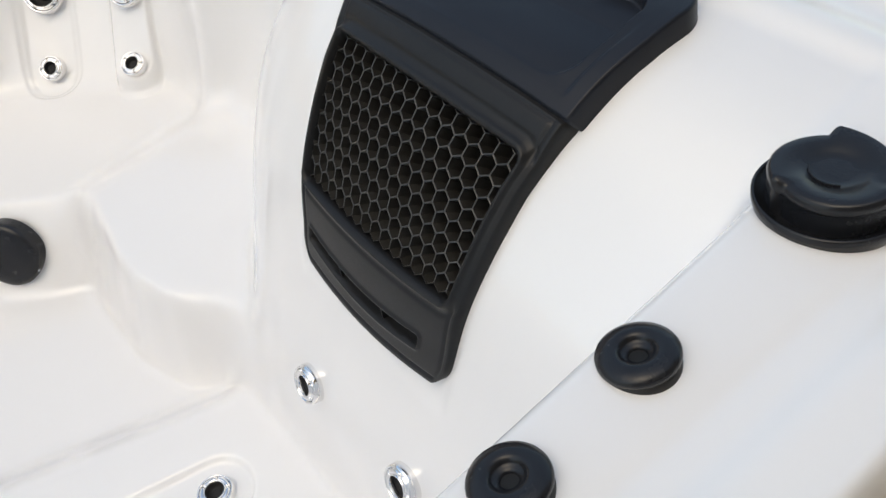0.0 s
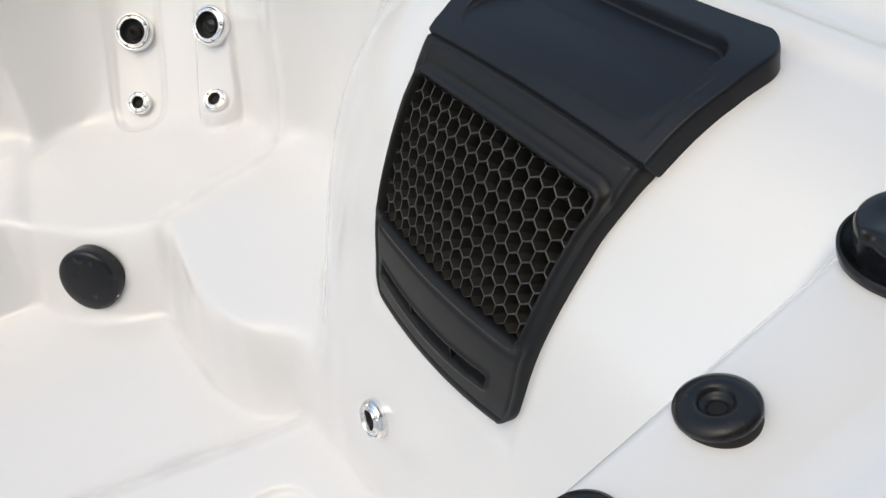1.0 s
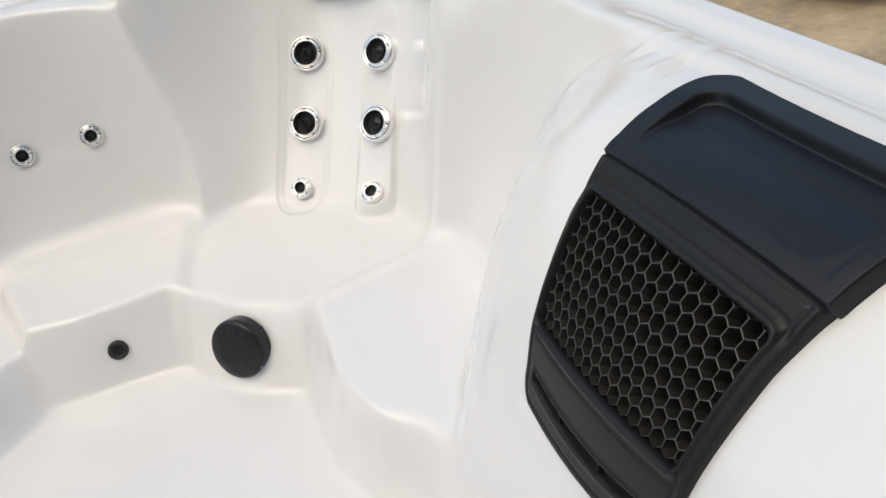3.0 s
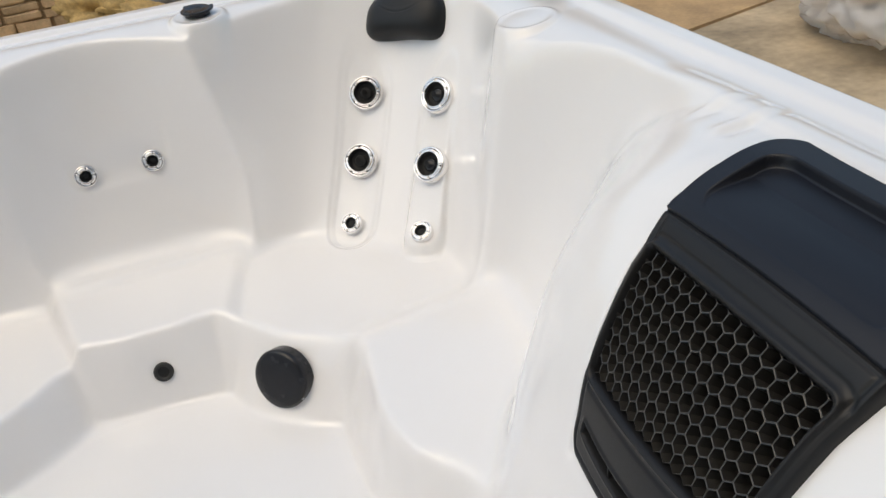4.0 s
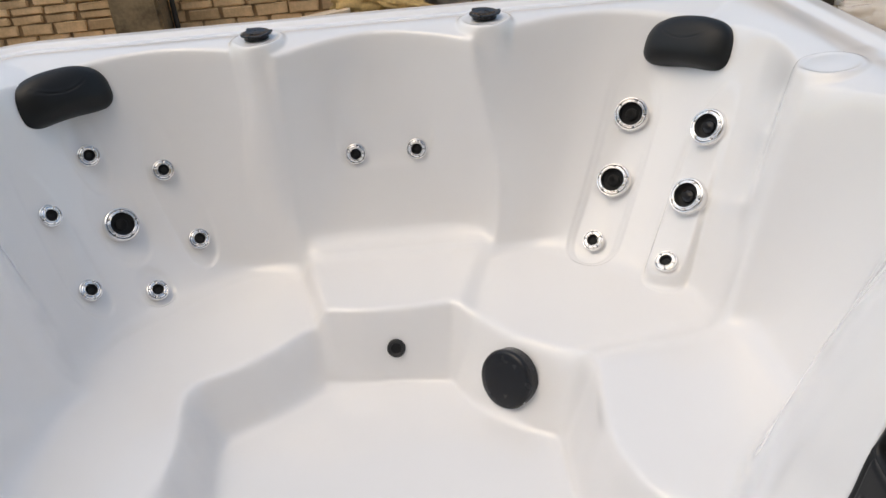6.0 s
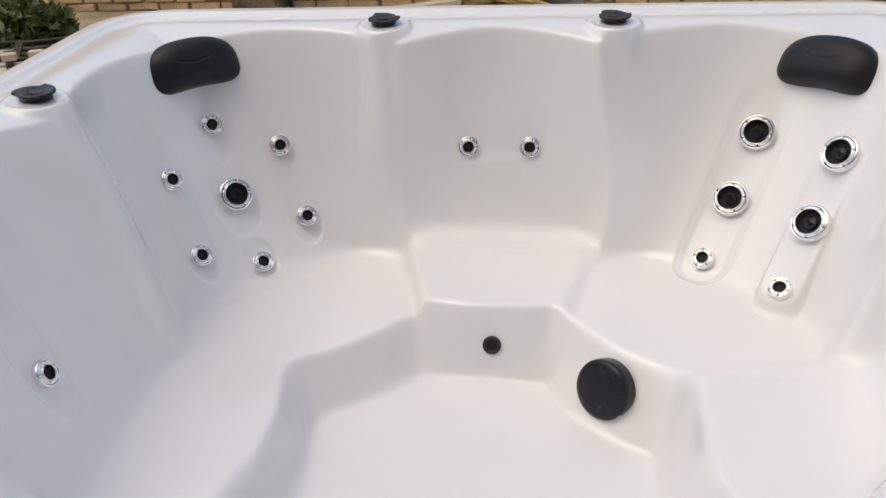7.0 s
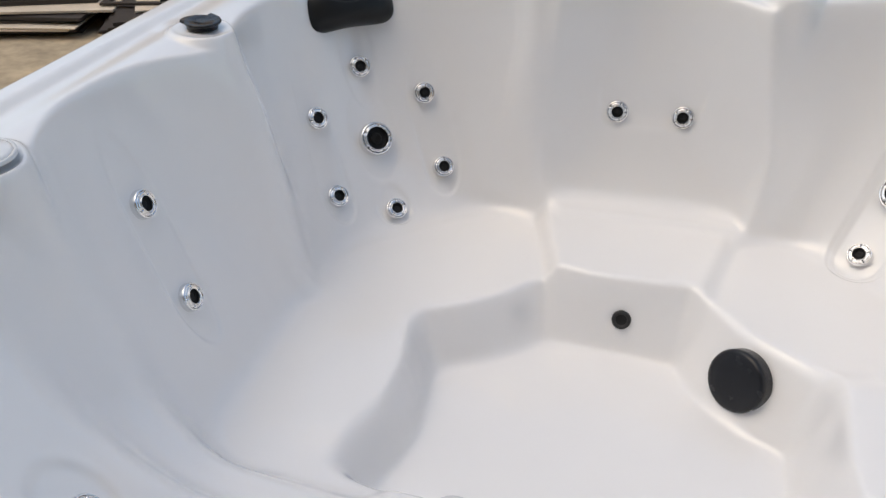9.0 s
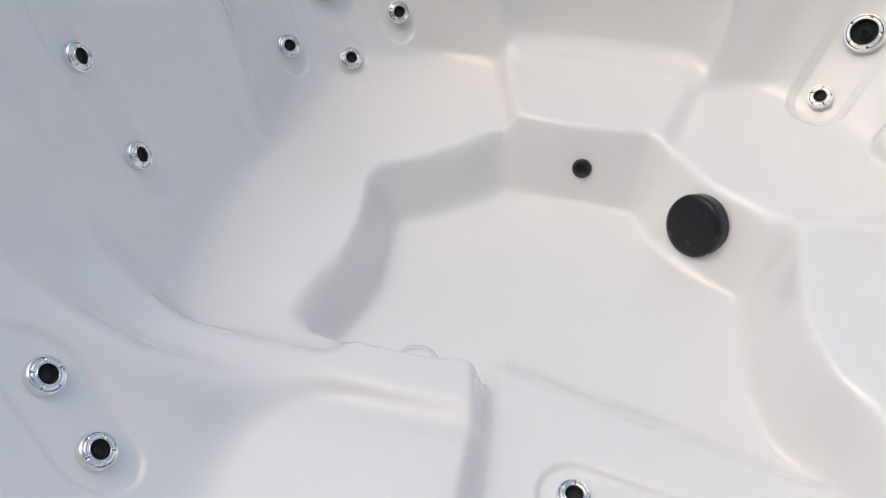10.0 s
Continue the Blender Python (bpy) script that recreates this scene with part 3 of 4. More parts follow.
def knob_body(R, h, lips, reach, foot=0.86):
    """A turned cap whose rim runs out into curved finger lips."""
    bm = bmesh.new()
    segs = 144
    rows = []
    for f, z in ((foot, 0.0), (foot + 0.01, 0.45 * h), (max(foot, 0.93), 0.6 * h), (1.0, 0.68 * h), (1.01, 0.82 * h), (0.985, 0.95 * h), (0.93, 1.0 * h), (0.8, 0.985 * h), (0.55, 0.97 * h), (0.52, 0.93 * h), (0.3, 0.93 * h)):
        row = []
        for i in range(segs):
            a = 2 * math.pi * i / segs
            w = (i / segs * lips) % 1.0
            out = reach * (w ** 1.3) * (1 if w < 0.94 else max(0, (1 - w) / 0.06)) if f > 0.9 else 0
            zz = z + (0.2 * h * w ** 2 * (1 if w < 0.92 else (1 - w) / 0.08) if 0.92 < f else 0)
            row.append(bm.verts.new((R * (f + out) * math.cos(a), R * (f + out) * math.sin(a), zz)))
        rows.append(row)
    for a, b in zip(rows, rows[1:]):
        for i in range(segs):
            bm.faces.new((a[i], a[(i + 1) % segs], b[(i + 1) % segs], b[i]))
    bm.faces.new(rows[-1])
    return bm


def diverter(m, R, h, label, flange):
    t = thing("diverter_knob", label, "diverter knob", m, "diverter knobs on the rim")
    if flange:
        part("flange", lathe([(R * 1.20, -0.006), (R * 1.25, 0.001), (R * 1.26, 0.006), (R * 1.23, 0.0078), (R * 1.195, 0.0066), (R * 1.17, 0.0015), (R * 0.9, 0.001)], 64), GLOSS_BLACK, t)
    part("cap", knob_body(R * (0.95 if flange else 1.0), h, 3, 0.15 if flange else 0.2, 0.98 if flange else 0.86), GLOSS_BLACK, t)
    for k in range(7):
        a = math.radians(200 + 16 * k)
        part("embossed_mark", block((-0.0022, -0.0006, 0), (0.0022, 0.0006, 0.0008)), SATIN_BLACK, t, "", False, pose(R * 0.4 * math.cos(a), R * 0.4 * math.sin(a), 0.93 * h, 0, 0, math.degrees(a) + 90))
    return t


diverter(seat_on(0.754, -0.938, 0.001, turn=100, normal=Vector((0.0, 0.07, 1)).normalized()), 0.0405, 0.027, "large glossy black diverter knob with a flange on the near rim", True)
far = diverter(seat_on(-0.28, 0.910, 0.001, turn=20, normal=Vector((0, -0.06, 1)).normalized()), 0.035, 0.0145, "black plastic diverter knob in a round boss of the rim", False)
copy_thing(far, seat_on(0.28, 0.910, 0.001, turn=140, normal=Vector((0, -0.06, 1)).normalized()))
copy_thing(far, seat_on(-0.879, 0.357, 0.001, turn=250, normal=Vector((0.06, 0, 1)).normalized()))
blank = thing("blank_cap", "white blank cap in a boss of the rim", "cap", seat_on(-0.900, -0.238, normal=Vector((0.05, 0, 1)).normalized()))
part("cap", lathe([(0.045, -0.002), (0.045, 0.004), (0.04, 0.007), (0, 0.008)]), ACRYLIC, blank)
part("ring", lathe([(0.05, -0.002), (0.05, 0.003), (0.046, 0.004), (0.0455, -0.001)]), CLEAR_GREY, blank)


# ---- pillows ----
def pillow(x, y, turn, lift):
    n = normal_at(x, y, 0.04)
    t = thing("headrest_pillow", "black moulded foam headrest pillow fixed to the tub's corner back", "pillow", seat_on(x, y, lift, turn, n), "headrest pillows")
    a, b, depth = 0.117, 0.070, 0.045
    bm = bmesh.new()
    segs, rings = 72, 22
    grid = []
    for r in range(rings + 1):
        rho = r / rings
        row = []
        for i in range(segs):
            th = 2 * math.pi * i / segs
            c, s_ = math.cos(th), math.sin(th)
            u = math.copysign(abs(c) ** 0.76, c)
            v = math.copysign(abs(s_) ** 0.8, s_)
            px, py = a * u * rho, b * v * rho
            py += 0.020 * (1 - (px / a) ** 2) * max(0, -v) * rho - 0.010 * (abs(px) / a) ** 2 * (1 if v < 0 else 0.6)
            pz = depth * max(0.0, 1 - rho ** 3.2) ** 0.55
            seam = py - (0.004 + 0.03 * (px / 0.075) ** 2)
            if abs(px) < 0.085:
                pz -= 0.0022 * math.exp(-(seam / 0.0022) ** 2)
                if seam > 0:
                    pz -= 0.002 * min(1, seam / 0.01)
            row.append(bm.verts.new((px, py, pz)))
        grid.append(row)
    base = [bm.verts.new((v.co.x * 0.96, v.co.y * 0.96, -0.03)) for v in grid[-1]]
    grid.append(base)
    for p, q in zip(grid[1:], grid[2:]):
        for i in range(segs):
            bm.faces.new((p[i], p[(i + 1) % segs], q[(i + 1) % segs], q[i]))
    mid = grid[0][0]
    for i in range(segs):
        bm.faces.new((mid, grid[1][i], grid[1][(i + 1) % segs]))
    bmesh.ops.delete(bm, geom=[v for v in bm.verts if not v.link_faces], context="VERTS")
    part("cushion", bm, FOAM, t)
    return t


pillow(0.762, 0.794, 6, 0.016)
pillow(-0.755, 0.826, 1, 0.016)

# ---- filter cover ----
KNOTS = [(0.545, 0.50), (0.557, 0.545), (0.570, 0.595), (0.590, 0.660), (0.634, 0.730), (0.687, 0.790), (0.717, 0.823), (0.765, 0.852), (0.83, 0.868), (0.90, 0.870)]


def smooth_path(knots, per=24):
    pts = [Vector(k) for k in knots]
    pts = [pts[0] * 2 - pts[1], *pts, pts[-1] * 2 - pts[-2]]
    out = []
    for i in range(1, len(pts) - 2):
        p0, p1, p2, p3 = pts[i - 1:i + 3]
        for k in range(per):
            t = k / per
            out.append(0.5 * ((2 * p1) + (p2 - p0) * t + (2 * p0 - 5 * p1 + 4 * p2 - p3) * t * t + (3 * p1 - p0 - 3 * p2 + p3) * t ** 3))
    return np.array([tuple(p) for p in out + [pts[-2]]])


LINE = smooth_path(KNOTS)
RUN = np.concatenate([[0], np.cumsum(np.hypot(*np.diff(LINE, axis=0).T))])
YM, YH = -0.556, 0.172          # middle and half width of the cover


def on_cover(y, q, off=0.0):
    """A point of the cover: y across it, q along its curved front from below, off: outwards. Its cross lines bulge away from the middle."""
    q = q + (1 - ((y - YM) / YH) ** 2) * np.interp(q, [0.05, 0.20, 0.375, 0.56], [-0.011, 0.0, 0.014, 0.004])
    x, z = np.interp(q, RUN, LINE[:, 0]), np.interp(q, RUN, LINE[:, 1])
    dx, dz = np.interp(q + 0.004, RUN, LINE[:, 0]) - np.interp(q - 0.004, RUN, LINE[:, 0]), np.interp(q + 0.004, RUN, LINE[:, 1]) - np.interp(q - 0.004, RUN, LINE[:, 1])
    n = np.hypot(dx, dz)
    lo, hi = np.interp(x, COVER_X, COVER_LO), np.interp(x, COVER_X, COVER_HI)
    y = lo + (y - YM + YH) * (hi - lo) / (2 * YH)
    bow = 0.012 * (1 - ((y - YM) / YH) ** 2)
    return np.stack([x - dz / n * off - bow, y, z + dx / n * off], -1)


def q_at(z):
    return float(np.interp(z, LINE[:, 1], RUN))


def plate(q0, q1, y0, y1, r_low, r_high, offset, n=120, m=140):
    """A curved plate with rounded corners; offset gives its relief from the distance to the edge, y and q."""
    qs = np.linspace(q0, q1, m)
    rows = []
    for q in qs:
        cut = 0.0
        for r, d in ((r_low, q - q0), (r_high, q1 - q)):
            if d < r:
                cut = max(cut, r - math.sqrt(max(0.0, r * r - (r - d) ** 2)))
        ys = np.linspace(y0 + cut, y1 - cut, n)
        edge = np.minimum(np.minimum(ys - y0 - cut, y1 - cut - ys), min(q - q0, q1 - q))
        rows.append(on_cover(ys, np.full(n, q), offset(edge, ys, q)))
    bm = bmesh.new()
    vs = [[bm.verts.new(p) for p in row] for row in rows]
    for a, b in zip(vs, vs[1:]):
        for i in range(n - 1):
            bm.faces.new((a[i], a[i + 1], b[i + 1], b[i]))
    return bm


def box_sd(y, q, yc, qc, hy, hq, r):
    a, b = np.abs(y - yc) - hy + r, abs(q - qc) - hq + r
    return np.hypot(np.maximum(a, 0), np.maximum(b, 0)) + np.minimum(np.maximum(a, b), 0) - r


Q_SEAM, Q_G0, Q_G1, Q_TOP = q_at(0.8215), q_at(0.655), q_at(0.795), float(RUN[-1]) - 0.006
GY0, GY1 = -0.713, -0.397        # sides of the grille's frame
Q_LOW = q_at(0.552)
cover = thing("filter_cover", "satin black plastic filter cover with honeycomb grille and lid", "filter cover")


def panel_relief(edge, y, q):
    side = np.minimum(np.minimum(y - YM + YH - 0.003, YM + YH - 0.002 - y), np.where(q < 0.2, edge, 1.0))
    off = -0.026 * (1 - step(0.0, 0.0035, side))
    d = box_sd(y, q, (GY0 + GY1) / 2, (Q_G0 + Q_G1) / 2, (GY1 - GY0) / 2, (Q_G1 - Q_G0) / 2, 0.018)
    off = off + 0.006 * np.exp(-((d + 0.003) / 0.0042) ** 2) - 0.0015 * np.exp(-((d - 0.008) / 0.003) ** 2) - 0.003 * step(Q_SEAM - 0.0035, Q_SEAM - 0.001, q) - 0.036 * step(-0.008, -0.011, d)
    qs_ = Q_LOW + 0.042 + 0.010 * ((y - YM) / YH) ** 2
    s_ = box_sd(y, q, -0.542, qs_, 0.128, 0.0085, 0.003)
    off = off - 0.014 * step(0.0005, -0.003, s_) + 0.002 * np.exp(-((s_ - 0.002) / 0.0025) ** 2)
    return off - 0.002 * np.exp(-((edge - 0.012) / 0.002) ** 2)


def lid_relief(edge, y, q):
    side = np.minimum(np.minimum(y - YM + YH, YM + YH - y), np.where(q > Q_SEAM + 0.06, edge, 1.0))
    off = 0.0025 - 0.026 * (1 - step(0.0, 0.0045, side)) - 0.005 * step(Q_SEAM + 0.0025, Q_SEAM, q)
    d = box_sd(y, q, YM, Q_SEAM + 0.085, YH - 0.034, 0.064, 0.03)
    deep = np.clip((q - Q_SEAM - 0.022) / 0.08, 0, 1)
    crease = step(YM - YH + 0.020, YM - YH + 0.024, y) * step(Q_SEAM + 0.012, Q_SEAM + 0.03, q) * step(Q_SEAM + 0.12, Q_SEAM + 0.08, q)
    return off - 0.016 * step(0.001, -0.003, d) * deep - 0.002 * crease


part("front_panel", plate(Q_LOW, Q_SEAM + 0.006, YM - YH + 0.003, YM + YH - 0.002, 0.034, 0.002, panel_relief, 180, 200), SATIN_BLACK, cover, "satin black curved front panel")
part("lid", plate(Q_SEAM, Q_TOP, YM - YH, YM + YH, 0.002, 0.05, lid_relief, 200, 170), LID_BLACK, cover, "black lid with a shallow tray, tinted blue for the reflected sky")


def honeycomb(pitch=0.0198, depth=0.031, wall=0.0009):
    bm = bmesh.new()
    R = pitch / math.sqrt(3)
    rows = int((Q_G1 - Q_G0) / (1.5 * R)) + 3
    cols = int((GY1 - GY0) / pitch) + 3
    for j in range(rows):
        for i in range(cols):
            cy = GY0 - 0.002 + pitch * (i + 0.5 * (j % 2))
            cq = Q_G0 + 0.004 + 1.5 * R * j
            if not (GY0 + 0.004 < cy < GY1 - 0.004 and Q_G0 + 0.004 < cq < Q_G1 - 0.004):
                continue
            ring = []
            for rad, off in ((R, -0.0035), (R - wall, -0.0032), (R - wall * 1.1, -0.0035 - depth)):
                pts = [(min(max(cy + rad * math.sin(math.pi / 3 * k), GY0 + 0.007), GY1 - 0.007), min(max(cq + rad * math.cos(math.pi / 3 * k), Q_G0 + 0.007), Q_G1 - 0.007)) for k in range(6)]
                ring.append([bm.verts.new(on_cover(np.array(a), np.array(b), off)) for a, b in pts])
            for p, q in zip(ring, ring[1:]):
                for k in range(6):
                    bm.faces.new((p[k], p[(k + 1) % 6], q[(k + 1) % 6], q[k]))
    return bm


part("honeycomb_grille", honeycomb(), GRILLE, cover, "black honeycomb grille", False)
for y_ in (-0.495, -0.595):
    p0, p1 = on_cover(np.array(y_), np.array(Q_LOW + 0.034), -0.008), on_cover(np.array(y_), np.array(Q_LOW + 0.052), -0.002)
    part("slot_divider", block((p0[0] - 0.003, p0[1] - 0.0012, p0[2]), (p0[0] + 0.006, p0[1] + 0.0012, p1[2] - 0.001)), SATIN_BLACK, cover, "", False)

# ---- yard ----
bm = bmesh.new()
bmesh.ops.create_grid(bm, x_segments=120, y_segments=120, size=60)
for v in bm.verts:
    v.co.z = 0.0
tagged(new("ground", mesh_of("ground", bm, DIRT)), "dusty worn concrete yard", "ground", kind="structure")

WALL_Y = 4.8
wall = tagged(new("wall_north", mesh_of("wall_north", block((-14, WALL_Y, 0), (14, WALL_Y + 0.3, 2.4)), MORTAR, False)), "old tan brick yard wall", "wall", kind="structure")
rng = random.Random(4)
THIN, THICK = 0.047, 0.072
brick_meshes = {}
for tall in (THIN, THICK):
    brick_meshes[tall] = []
    for k in range(6):
        b_ = block((0, -0.012, 0), (0.205 + 0.022 * rng.random(), 0.05, tall + 0.004 * rng.random()), 0.006)
        for v in b_.verts:
            v.co += Vector((rng.uniform(-1, 1), rng.uniform(-1, 0.2), rng.uniform(-1, 1))) * 0.006
        brick_meshes[tall].append(mesh_of("brick", b_, BRICK, False))
rest = bmesh.new()
z, row = 0.006, 0
while z < 2.32:
    tall = THICK if row % 4 == 1 else THIN
    shift = rng.uniform(0, 0.2)
    for col in range(-40, 30):
        x = col * 0.236 + shift + rng.uniform(-0.006, 0.006)
        if z < 0.56 and -4.6 < x < 2.4:
            o = new("brick", rng.choice(brick_meshes[tall]))
            o.parent, o.location = wall, (x, WALL_Y - 0.004, z)
            o.rotation_euler = (0, rng.uniform(-0.015, 0.015), rng.uniform(-0.02, 0.02))
        else:
            block((x, WALL_Y - 0.012, z), (x + 0.216, WALL_Y + 0.02, z + tall), 0, rest)
    z, row = z + tall + 0.011, row + 1
r_ = part("brick_courses", rest, BRICK, wall, "", False)
tagged(r_, kind="stuff")

# added wall behind the camera, never in view; keeps southern sky light off the far backs
tagged(new("unseen_wall_south", mesh_of("unseen_wall_south", block((-9, -4.3, 0), (9, -4.0, 6.4)), STAINED, False)), "plain wall out of view, added to block the southern sky", "wall", kind="structure")

pillar = tagged(new("pillar", mesh_of("pillar", block((-1.93, 4.52, 0), (-1.60, 4.785, 2.5), 0.02), STAINED, False)), "stained concrete pillar against the brick wall", "pillar")
pipe = tagged(new("drain_pipe", mesh_of("drain_pipe", lathe([(0.018, 0), (0.018, 2.3), (0, 2.3)], 16), DARKMETAL)), "thin dark drain pipe beside the pillar", "pipe")
pipe.location = (-1.565, 4.74, 0)


def put(ob, at):
    ob.matrix_basis = at
    return ob


def board(name, size, at, material, label, cat="board", group="", dent=0.004):
    bm = bmesh.new()
    bmesh.ops.create_grid(bm, x_segments=8, y_segments=4, size=0.5)
    ph = rng.uniform(0, 6)
    for v in bm.verts:
        v.co = (v.co.x * size[0], v.co.y * size[1], size[2] + dent * math.sin(ph + 5 * v.co.x))
    low = bmesh.ops.extrude_face_region(bm, geom=bm.faces[:])
    for v in [g for g in low["geom"] if isinstance(g, bmesh.types.BMVert)]:
        v.co.z -= size[2]
    return put(tagged(new(name, mesh_of(name, bm, material, False)), label, cat, group), at)


# rubbish along the wall
board("plank", (0.62, 0.10, 0.03), pose(-0.62, 4.30, 0.10, 0, -4, 10), PALEWOOD, "pale plank on the rubbish heap", "plank")
board("plank", (0.9, 0.12, 0.03), pose(-0.2, 4.32, 0.05, 0, 3, -8), DARKWOOD, "weathered grey plank on the rubbish heap", "plank")
board("plank", (0.7, 0.16, 0.03), pose(0.40, 4.42, 0.01, 0, 0, 10), PALEWOOD, "pale plank at the foot of the wall", "plank")
board("plank", (1.3, 0.14, 0.04), pose(1.4, 4.55, 0.0, 0, 0, 3), DARKWOOD, "dark plank at the foot of the wall", "plank")


def chunk(name, at, size, material, label, seed, cat="rubble", rough=0.35):
    bm = bmesh.new()
    bmesh.ops.create_icosphere(bm, subdivisions=4, radius=1)
    for v in bm.verts:
        p = v.co.copy()
        k = 1 + rough * noise.noise(p * 1.7 + Vector((seed, 0, 0))) + 0.5 * rough * noise.noise(p * 4.5 + Vector((0, seed, 0)))
        v.co = Vector((p.x * size[0], p.y * size[1], p.z * size[2])) * k
    low = min(v.co.z for v in bm.verts)
    for v in bm.verts:
        v.co.z -= low + 0.01
        v.co.z = max(v.co.z, 0)
    return put(tagged(new(name, mesh_of(name, bm, material)), label, cat), at)


chunk("foam_scrap", pose(-0.16, 4.5, 0.0, 0, 0, 10), (0.30, 0.14, 0.15), OSB, "golden yellow foam scrap heaped by the wall", 1.0, "scrap", 0.6)
chunk("foam_scrap", pose(0.02, 4.36, 0.10, 0, 16, -14), (0.24, 0.09, 0.05), OSB, "broken golden foam board by the wall", 4.0, "scrap", 0.5)
chunk("sheet_scrap", pose(0.26, 4.55, 0.0), (0.2, 0.14, 0.16), STEEL, "crumpled grey sheet metal by the wall", 7.0, "scrap", 0.6)
chunk("clod", pose(0.5, 4.6, 0.0), (0.2, 0.12, 0.06), STAINED, "brown clod at the foot of the wall", 9.0)


def wrap_bag(at, size, seed, label):
    bm = bmesh.new()
    bmesh.ops.create_icosphere(bm, subdivisions=5, radius=1)
    for v in bm.verts:
        p = v.co.copy()
        k = 1 + 0.22 * noise.noise(p * 1.3 + Vector((seed, 2, 0)))
        fold = abs(noise.noise(p * 4 + Vector((seed, 0, 3)))) * 0.24 + abs(noise.noise(p * 10 + Vector((0, seed, 0)))) * 0.13 + abs(noise.noise(p * 22 + Vector((seed, seed, 0)))) * 0.05
        v.co = Vector((p.x * size[0], p.y * size[1], p.z * size[2])) * (k - fold)
    low = min(v.co.z for v in bm.verts) * 0.6
    for v in bm.verts:
        v.co.z = max(v.co.z - low, 0.0)
    return put(tagged(new("plastic_wrap", mesh_of("plastic_wrap", bm, WRAP)), label, "bundle", "bundles on the yard"), at)


wrap_bag(pose(2.78, 3.12, 0.0, 0, 0, -32), (0.44, 0.26, 0.17), 1.0, "crumpled clear plastic wrap bundle on the yard")
wrap_bag(pose(3.45, 3.2, 0.0, 0, 0, -10), (0.5, 0.36, 0.3), 5.0, "large crumpled plastic wrap bundle on the yard")
wrap_bag(pose(3.22, 1.62, 0.0, 0, 0, 70), (0.62, 0.40, 0.30), 8.0, "clear plastic bag with pale contents on the yard")
post = tagged(new("post", mesh_of("post", block((2.52, 3.80, 0), (2.66, 3.94, 2.2), 0.008), DARKMETAL, False)), "dark square post standing on the yard", "post")
crate = thing("crate", "dark red painted crate standing on the yard", "crate")
part("body", block((2.75, 3.95, 0.03), (3.6, 4.4, 0.75), 0.01), REDDISH, crate, "", False)
part("skid", block((2.72, 3.91, 0.0), (3.63, 4.44, 0.03), 0.004), ACRYLIC, crate, "white skid", False)
board("plywood_sheet", (1.9, 1.1, 0.018), pose(2.75, 2.85, 0.0, 0, 0, 14), PLY, "dusty golden plywood sheet lying on the yard", "board")


# stacks of panels
def stack(x, y, turn, size, count, seed, label):
    r = random.Random(seed)
    t = thing("panel_stack", label, "panel stack", pose(x, y, 0, 0, 0, turn), "stacks of panels on the yard")
    z = 0.0
    for k in range(count):
        h = r.uniform(0.011, 0.019)
        w, d = size[0] * r.uniform(0.9, 1.04), size[1] * r.uniform(0.9, 1.04)
        ox, oy = r.uniform(-0.05, 0.05), r.uniform(-0.04, 0.04)
        m_ = PALEWOOD if ("pale" in label and k == count - 1) or (k < count - 1 and r.random() < 0.28) else DARKWOOD
        h = h * 0.5 if m_ == PALEWOOD else h
        part("panel", block((-w / 2, -d / 2, z), (w / 2, d / 2, z + h), 0.002), m_, t, "", False, pose(ox, oy, 0, 0, 0, r.uniform(-8, 8)))
        z += h + r.uniform(0.001, 0.006)
    return z


def wooden_frame(x, y, z, turn, w, d, bar=0.04, thick=0.012):
    """An open rectangle of four flat rails."""
    t = thing("wooden_frame", "dark brown open cabinet frame lying on a stack of panels", "frame", pose(x, y, z, 0, 0, turn), "frames on the stacks")
    for lo, hi in (((-w / 2, -d / 2), (w / 2, -d / 2 + bar)), ((-w / 2, d / 2 - bar), (w / 2, d / 2)), ((-w / 2, -d / 2 + bar), (-w / 2 + bar, d / 2 - bar)), ((w / 2 - bar, -d / 2 + bar), (w / 2, d / 2 - bar))):
        part("rail", block((*lo, 0), (*hi, thick), 0.002), DARKWOOD, t, "", False)
    return t


top_a = stack(-2.42, 3.02, 24, (0.95, 0.95), 7, 1, "low stack of thin dark brown cabinet panels on the yard")
board("sheet", (0.8, 0.7, 0.008), pose(-2.42, 3.1, top_a + 0.001, 0, 0, 30), PALEWOOD, "pale sheet lying on the low stack of panels", "sheet", "", 0.0)
for k, (x, y, turn, w, d) in enumerate([(-2.5, 2.98, 14, 0.8, 0.5), (-2.38, 3.16, 33, 0.7, 0.55), (-2.52, 3.22, 8, 0.95, 0.42), (-2.35, 3.3, 26, 0.8, 0.4)]):
    wooden_frame(x, y, top_a + 0.010 + 0.0125 * k, turn, w, d)
for k, (x, y, turn) in enumerate([(-2.62, 2.94, 20), (-2.50, 2.99, 24), (-2.30, 3.12, 15)]):
    put(tagged(new("wood_block", mesh_of("wood_block", block((-0.035, -0.03, 0), (0.035, 0.03, 0.035), 0.003), PALEWOOD, False)), "small pale wooden block on a dark frame", "block", "blocks on the frames"), pose(x, y, top_a + 0.061, 0, 0, turn))
top_b = stack(-3.42, 2.66, 14, (0.98, 0.62), 6, 2, "stack of dark panels in shiny wrapping on the yard")
board("sheet", (1.12, 0.64, 0.012), pose(-3.36, 2.74, top_b + 0.002, 0, 0, 18), PALEWOOD, "wide pale sheet on the stack of dark panels", "sheet", "", 0.001)
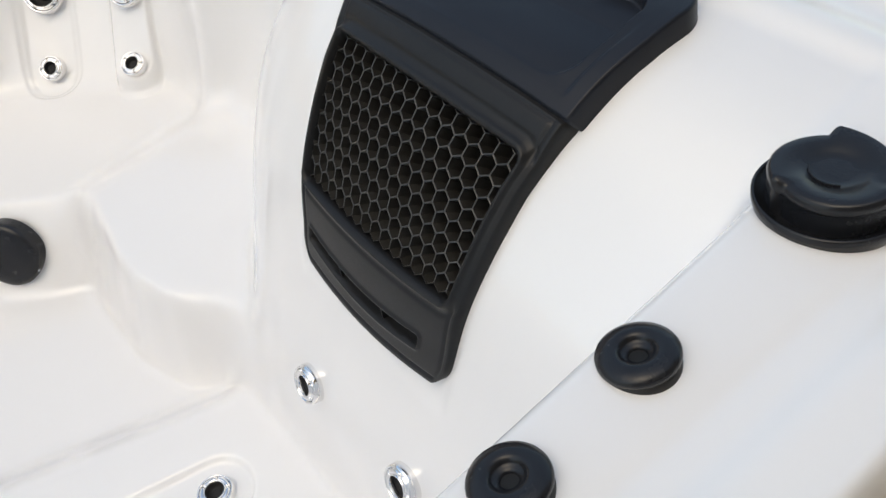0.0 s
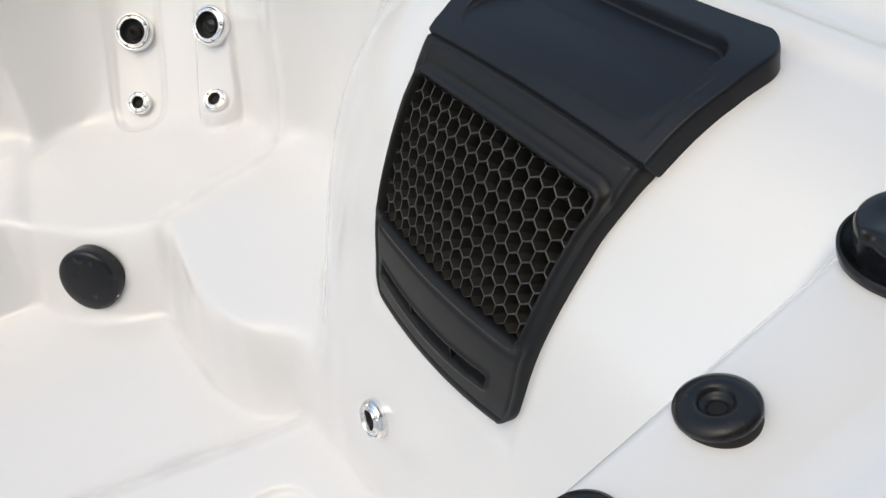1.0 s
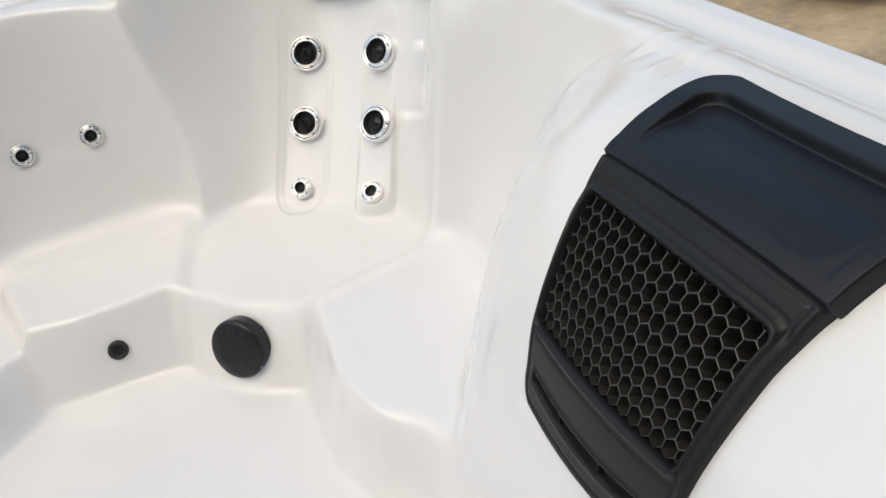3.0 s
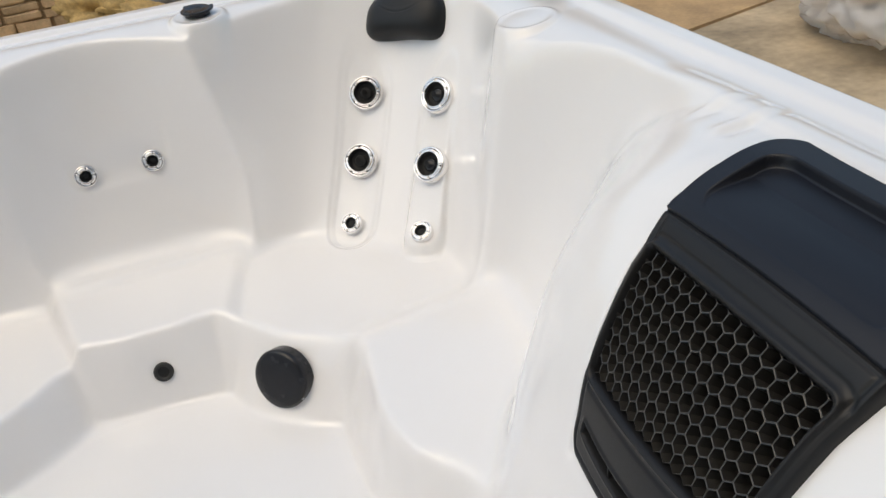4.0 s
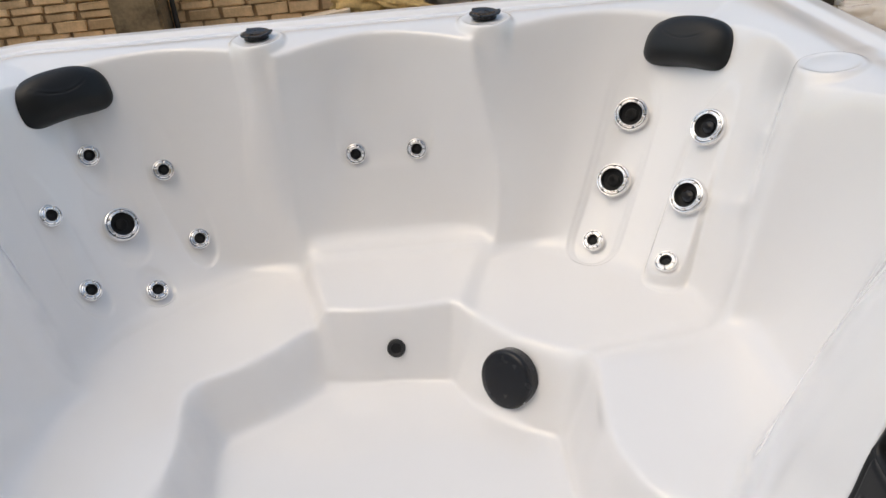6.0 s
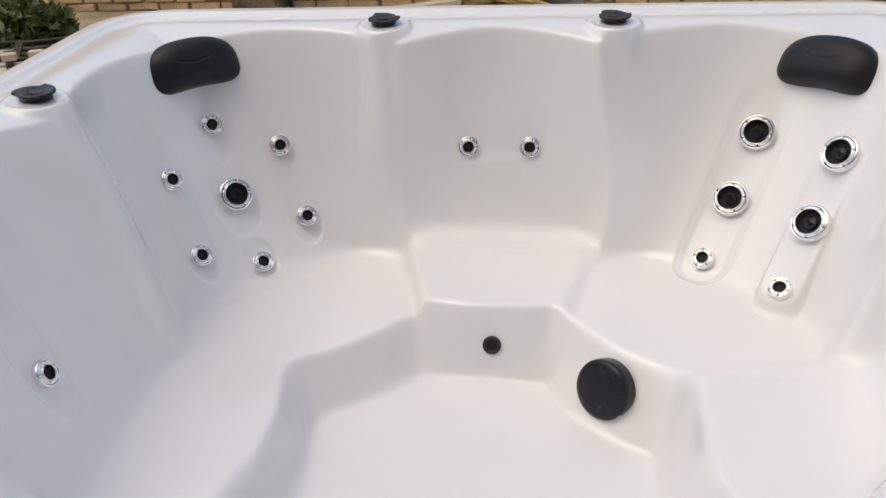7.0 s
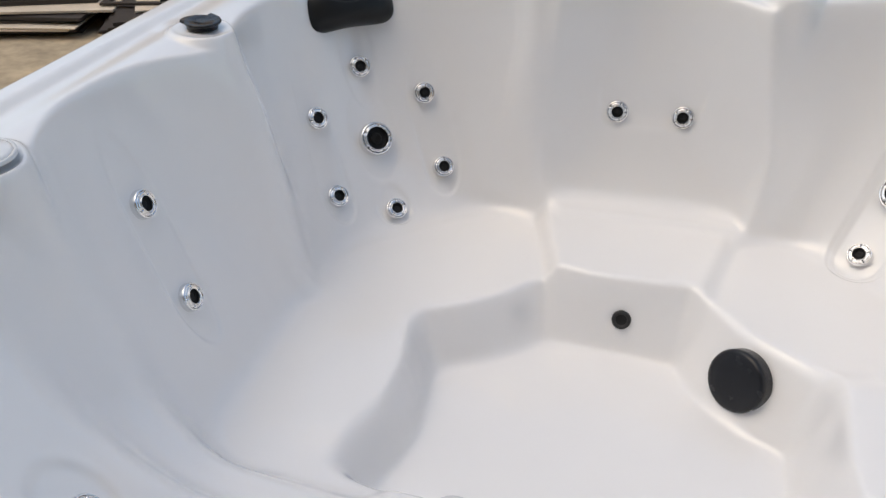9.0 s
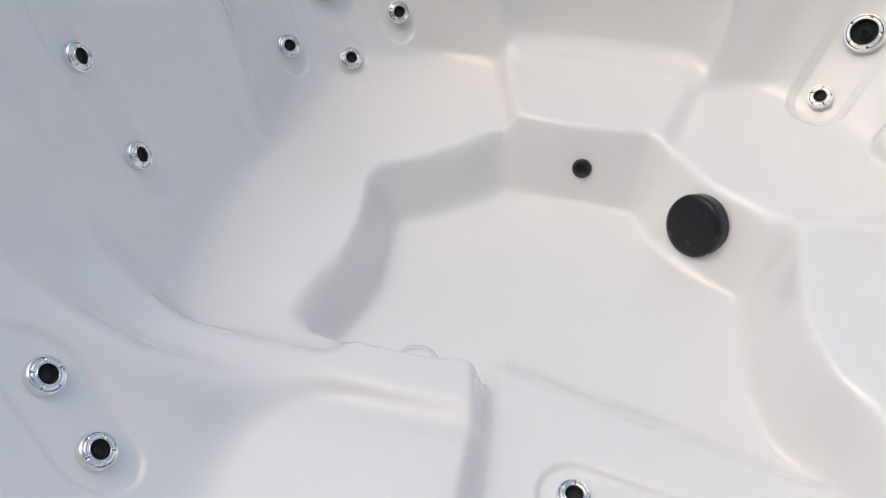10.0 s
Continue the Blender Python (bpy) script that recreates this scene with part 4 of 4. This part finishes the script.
for k, (x, y, turn, w, d) in enumerate([(-3.46, 2.80, 22, 1.0, 0.62), (-3.42, 2.84, 26, 0.98, 0.6), (-3.46, 2.82, 20, 0.95, 0.6)]):
    board("panel", (w, d, 0.022), pose(x, y, top_b + 0.017 + 0.025 * k, 0, 0, turn), DARKWOOD, "dark brown panel on the pale sheet", "panel", "loose panels", 0.001)
board("sheet", (0.86, 0.46, 0.01), pose(-3.46, 2.86, top_b + 0.094, 0, 0, 22), PALEWOOD, "pale grey sheet on top of the dark panels", "sheet", "", 0.001)
for k, (x, y, turn, w) in enumerate([(-3.62, 2.98, 16, 0.7), (-3.5, 3.02, 30, 0.8), (-3.7, 3.06, 10, 0.6)]):
    board("panel", (w, 0.2, 0.016), pose(x, y, top_b + 0.106 + 0.018 * k, 0, 0, turn), DARKWOOD, "narrow dark offcut on top of the panels", "panel", "loose panels", 0.001)
stack(-3.05, 3.55, 26, (0.95, 0.5), 5, 3, "stack of dark panels with a pale sheet below the bush")
stack(-2.2, 4.15, 8, (0.8, 0.4), 2, 5, "low stack of dark boards by the wall")
stack(-4.6, 2.9, 20, (1.1, 0.9), 9, 6, "stack of dark panels with a pale sheet")
for k, (x, y, a, l) in enumerate([(-2.05, 3.75, 32, 0.9), (-2.3, 3.72, 28, 1.0), (-1.95, 3.6, 36, 0.8)]):
    board("batten", (l, 0.06, 0.022), pose(x, y, 0.0, 0, 0, a), (DARKWOOD, PALEWOOD, DARKWOOD)[k], ("dark", "pale", "dark")[k] + " batten lying on the yard", "batten", "battens on the yard", 0.001)


# hedge by the wall
def bush(x, y, size, seed, leaves=1500):
    r = random.Random(seed)
    t = thing("bush", "unkempt green bush growing before the brick wall", "bush", pose(x, y, 0), "bushes by the wall")
    tw = bmesh.new()
    for k in range(9):
        a, l = r.uniform(0, 6.28), r.uniform(0.6, 1.0)
        p0, p1 = Vector((0, 0, 0)), Vector((math.cos(a) * size[0] * l * 0.6, math.sin(a) * size[1] * l * 0.6, size[2] * l))
        for i in range(6):
            q0, q1 = p0.lerp(p1, i / 6), p0.lerp(p1, (i + 1) / 6)
            w0, w1 = 0.016 * (1 - i / 7), 0.016 * (1 - (i + 1) / 7)
            va = [tw.verts.new(q0 + Vector((math.cos(b) * w0, math.sin(b) * w0, 0))) for b in (0, 2.1, 4.2)]
            vb = [tw.verts.new(q1 + Vector((math.cos(b) * w1, math.sin(b) * w1, 0))) for b in (0, 2.1, 4.2)]
            for j in range(3):
                tw.faces.new((va[j], va[(j + 1) % 3], vb[(j + 1) % 3], vb[j]))
    part("twigs", tw, BARK, t)
    lf = bmesh.new()
    for k in range(leaves):
        a, rad = r.uniform(0, 6.28), r.random() ** 0.5
        c = Vector((math.cos(a) * rad * size[0], math.sin(a) * rad * size[1], size[2] * (0.05 + 0.95 * r.random() ** 0.8) * (1 - 0.4 * rad)))
        if noise.noise(c * 3.0 + Vector((seed, 0, 0))) < -0.12:
            continue
        l, w = r.uniform(0.03, 0.06), r.uniform(0.014, 0.026)
        m = Matrix.Translation(c) @ Euler((r.uniform(-1.2, 1.2), r.uniform(-1.2, 1.2), r.uniform(0, 6.28))).to_matrix().to_4x4()
        vs = [lf.verts.new(m @ Vector(p)) for p in ((-l, 0, 0), (-l * 0.2, w, 0.006), (l, 0, -0.006), (-l * 0.2, -w, 0.006))]
        lf.faces.new(vs)
    tagged(part("leaves", lf, LEAF, t, "small mid-green leaves", False), kind="stuff")


bush(-3.7, 4.0, (0.55, 0.32, 0.55), 3, 3200)
bush(-4.6, 4.0, (0.6, 0.4, 0.8), 5)
bush(-3.2, 3.8, (0.5, 0.26, 0.36), 8, 3000)
bush(-4.15, 3.75, (0.35, 0.25, 0.34), 11, 1400)
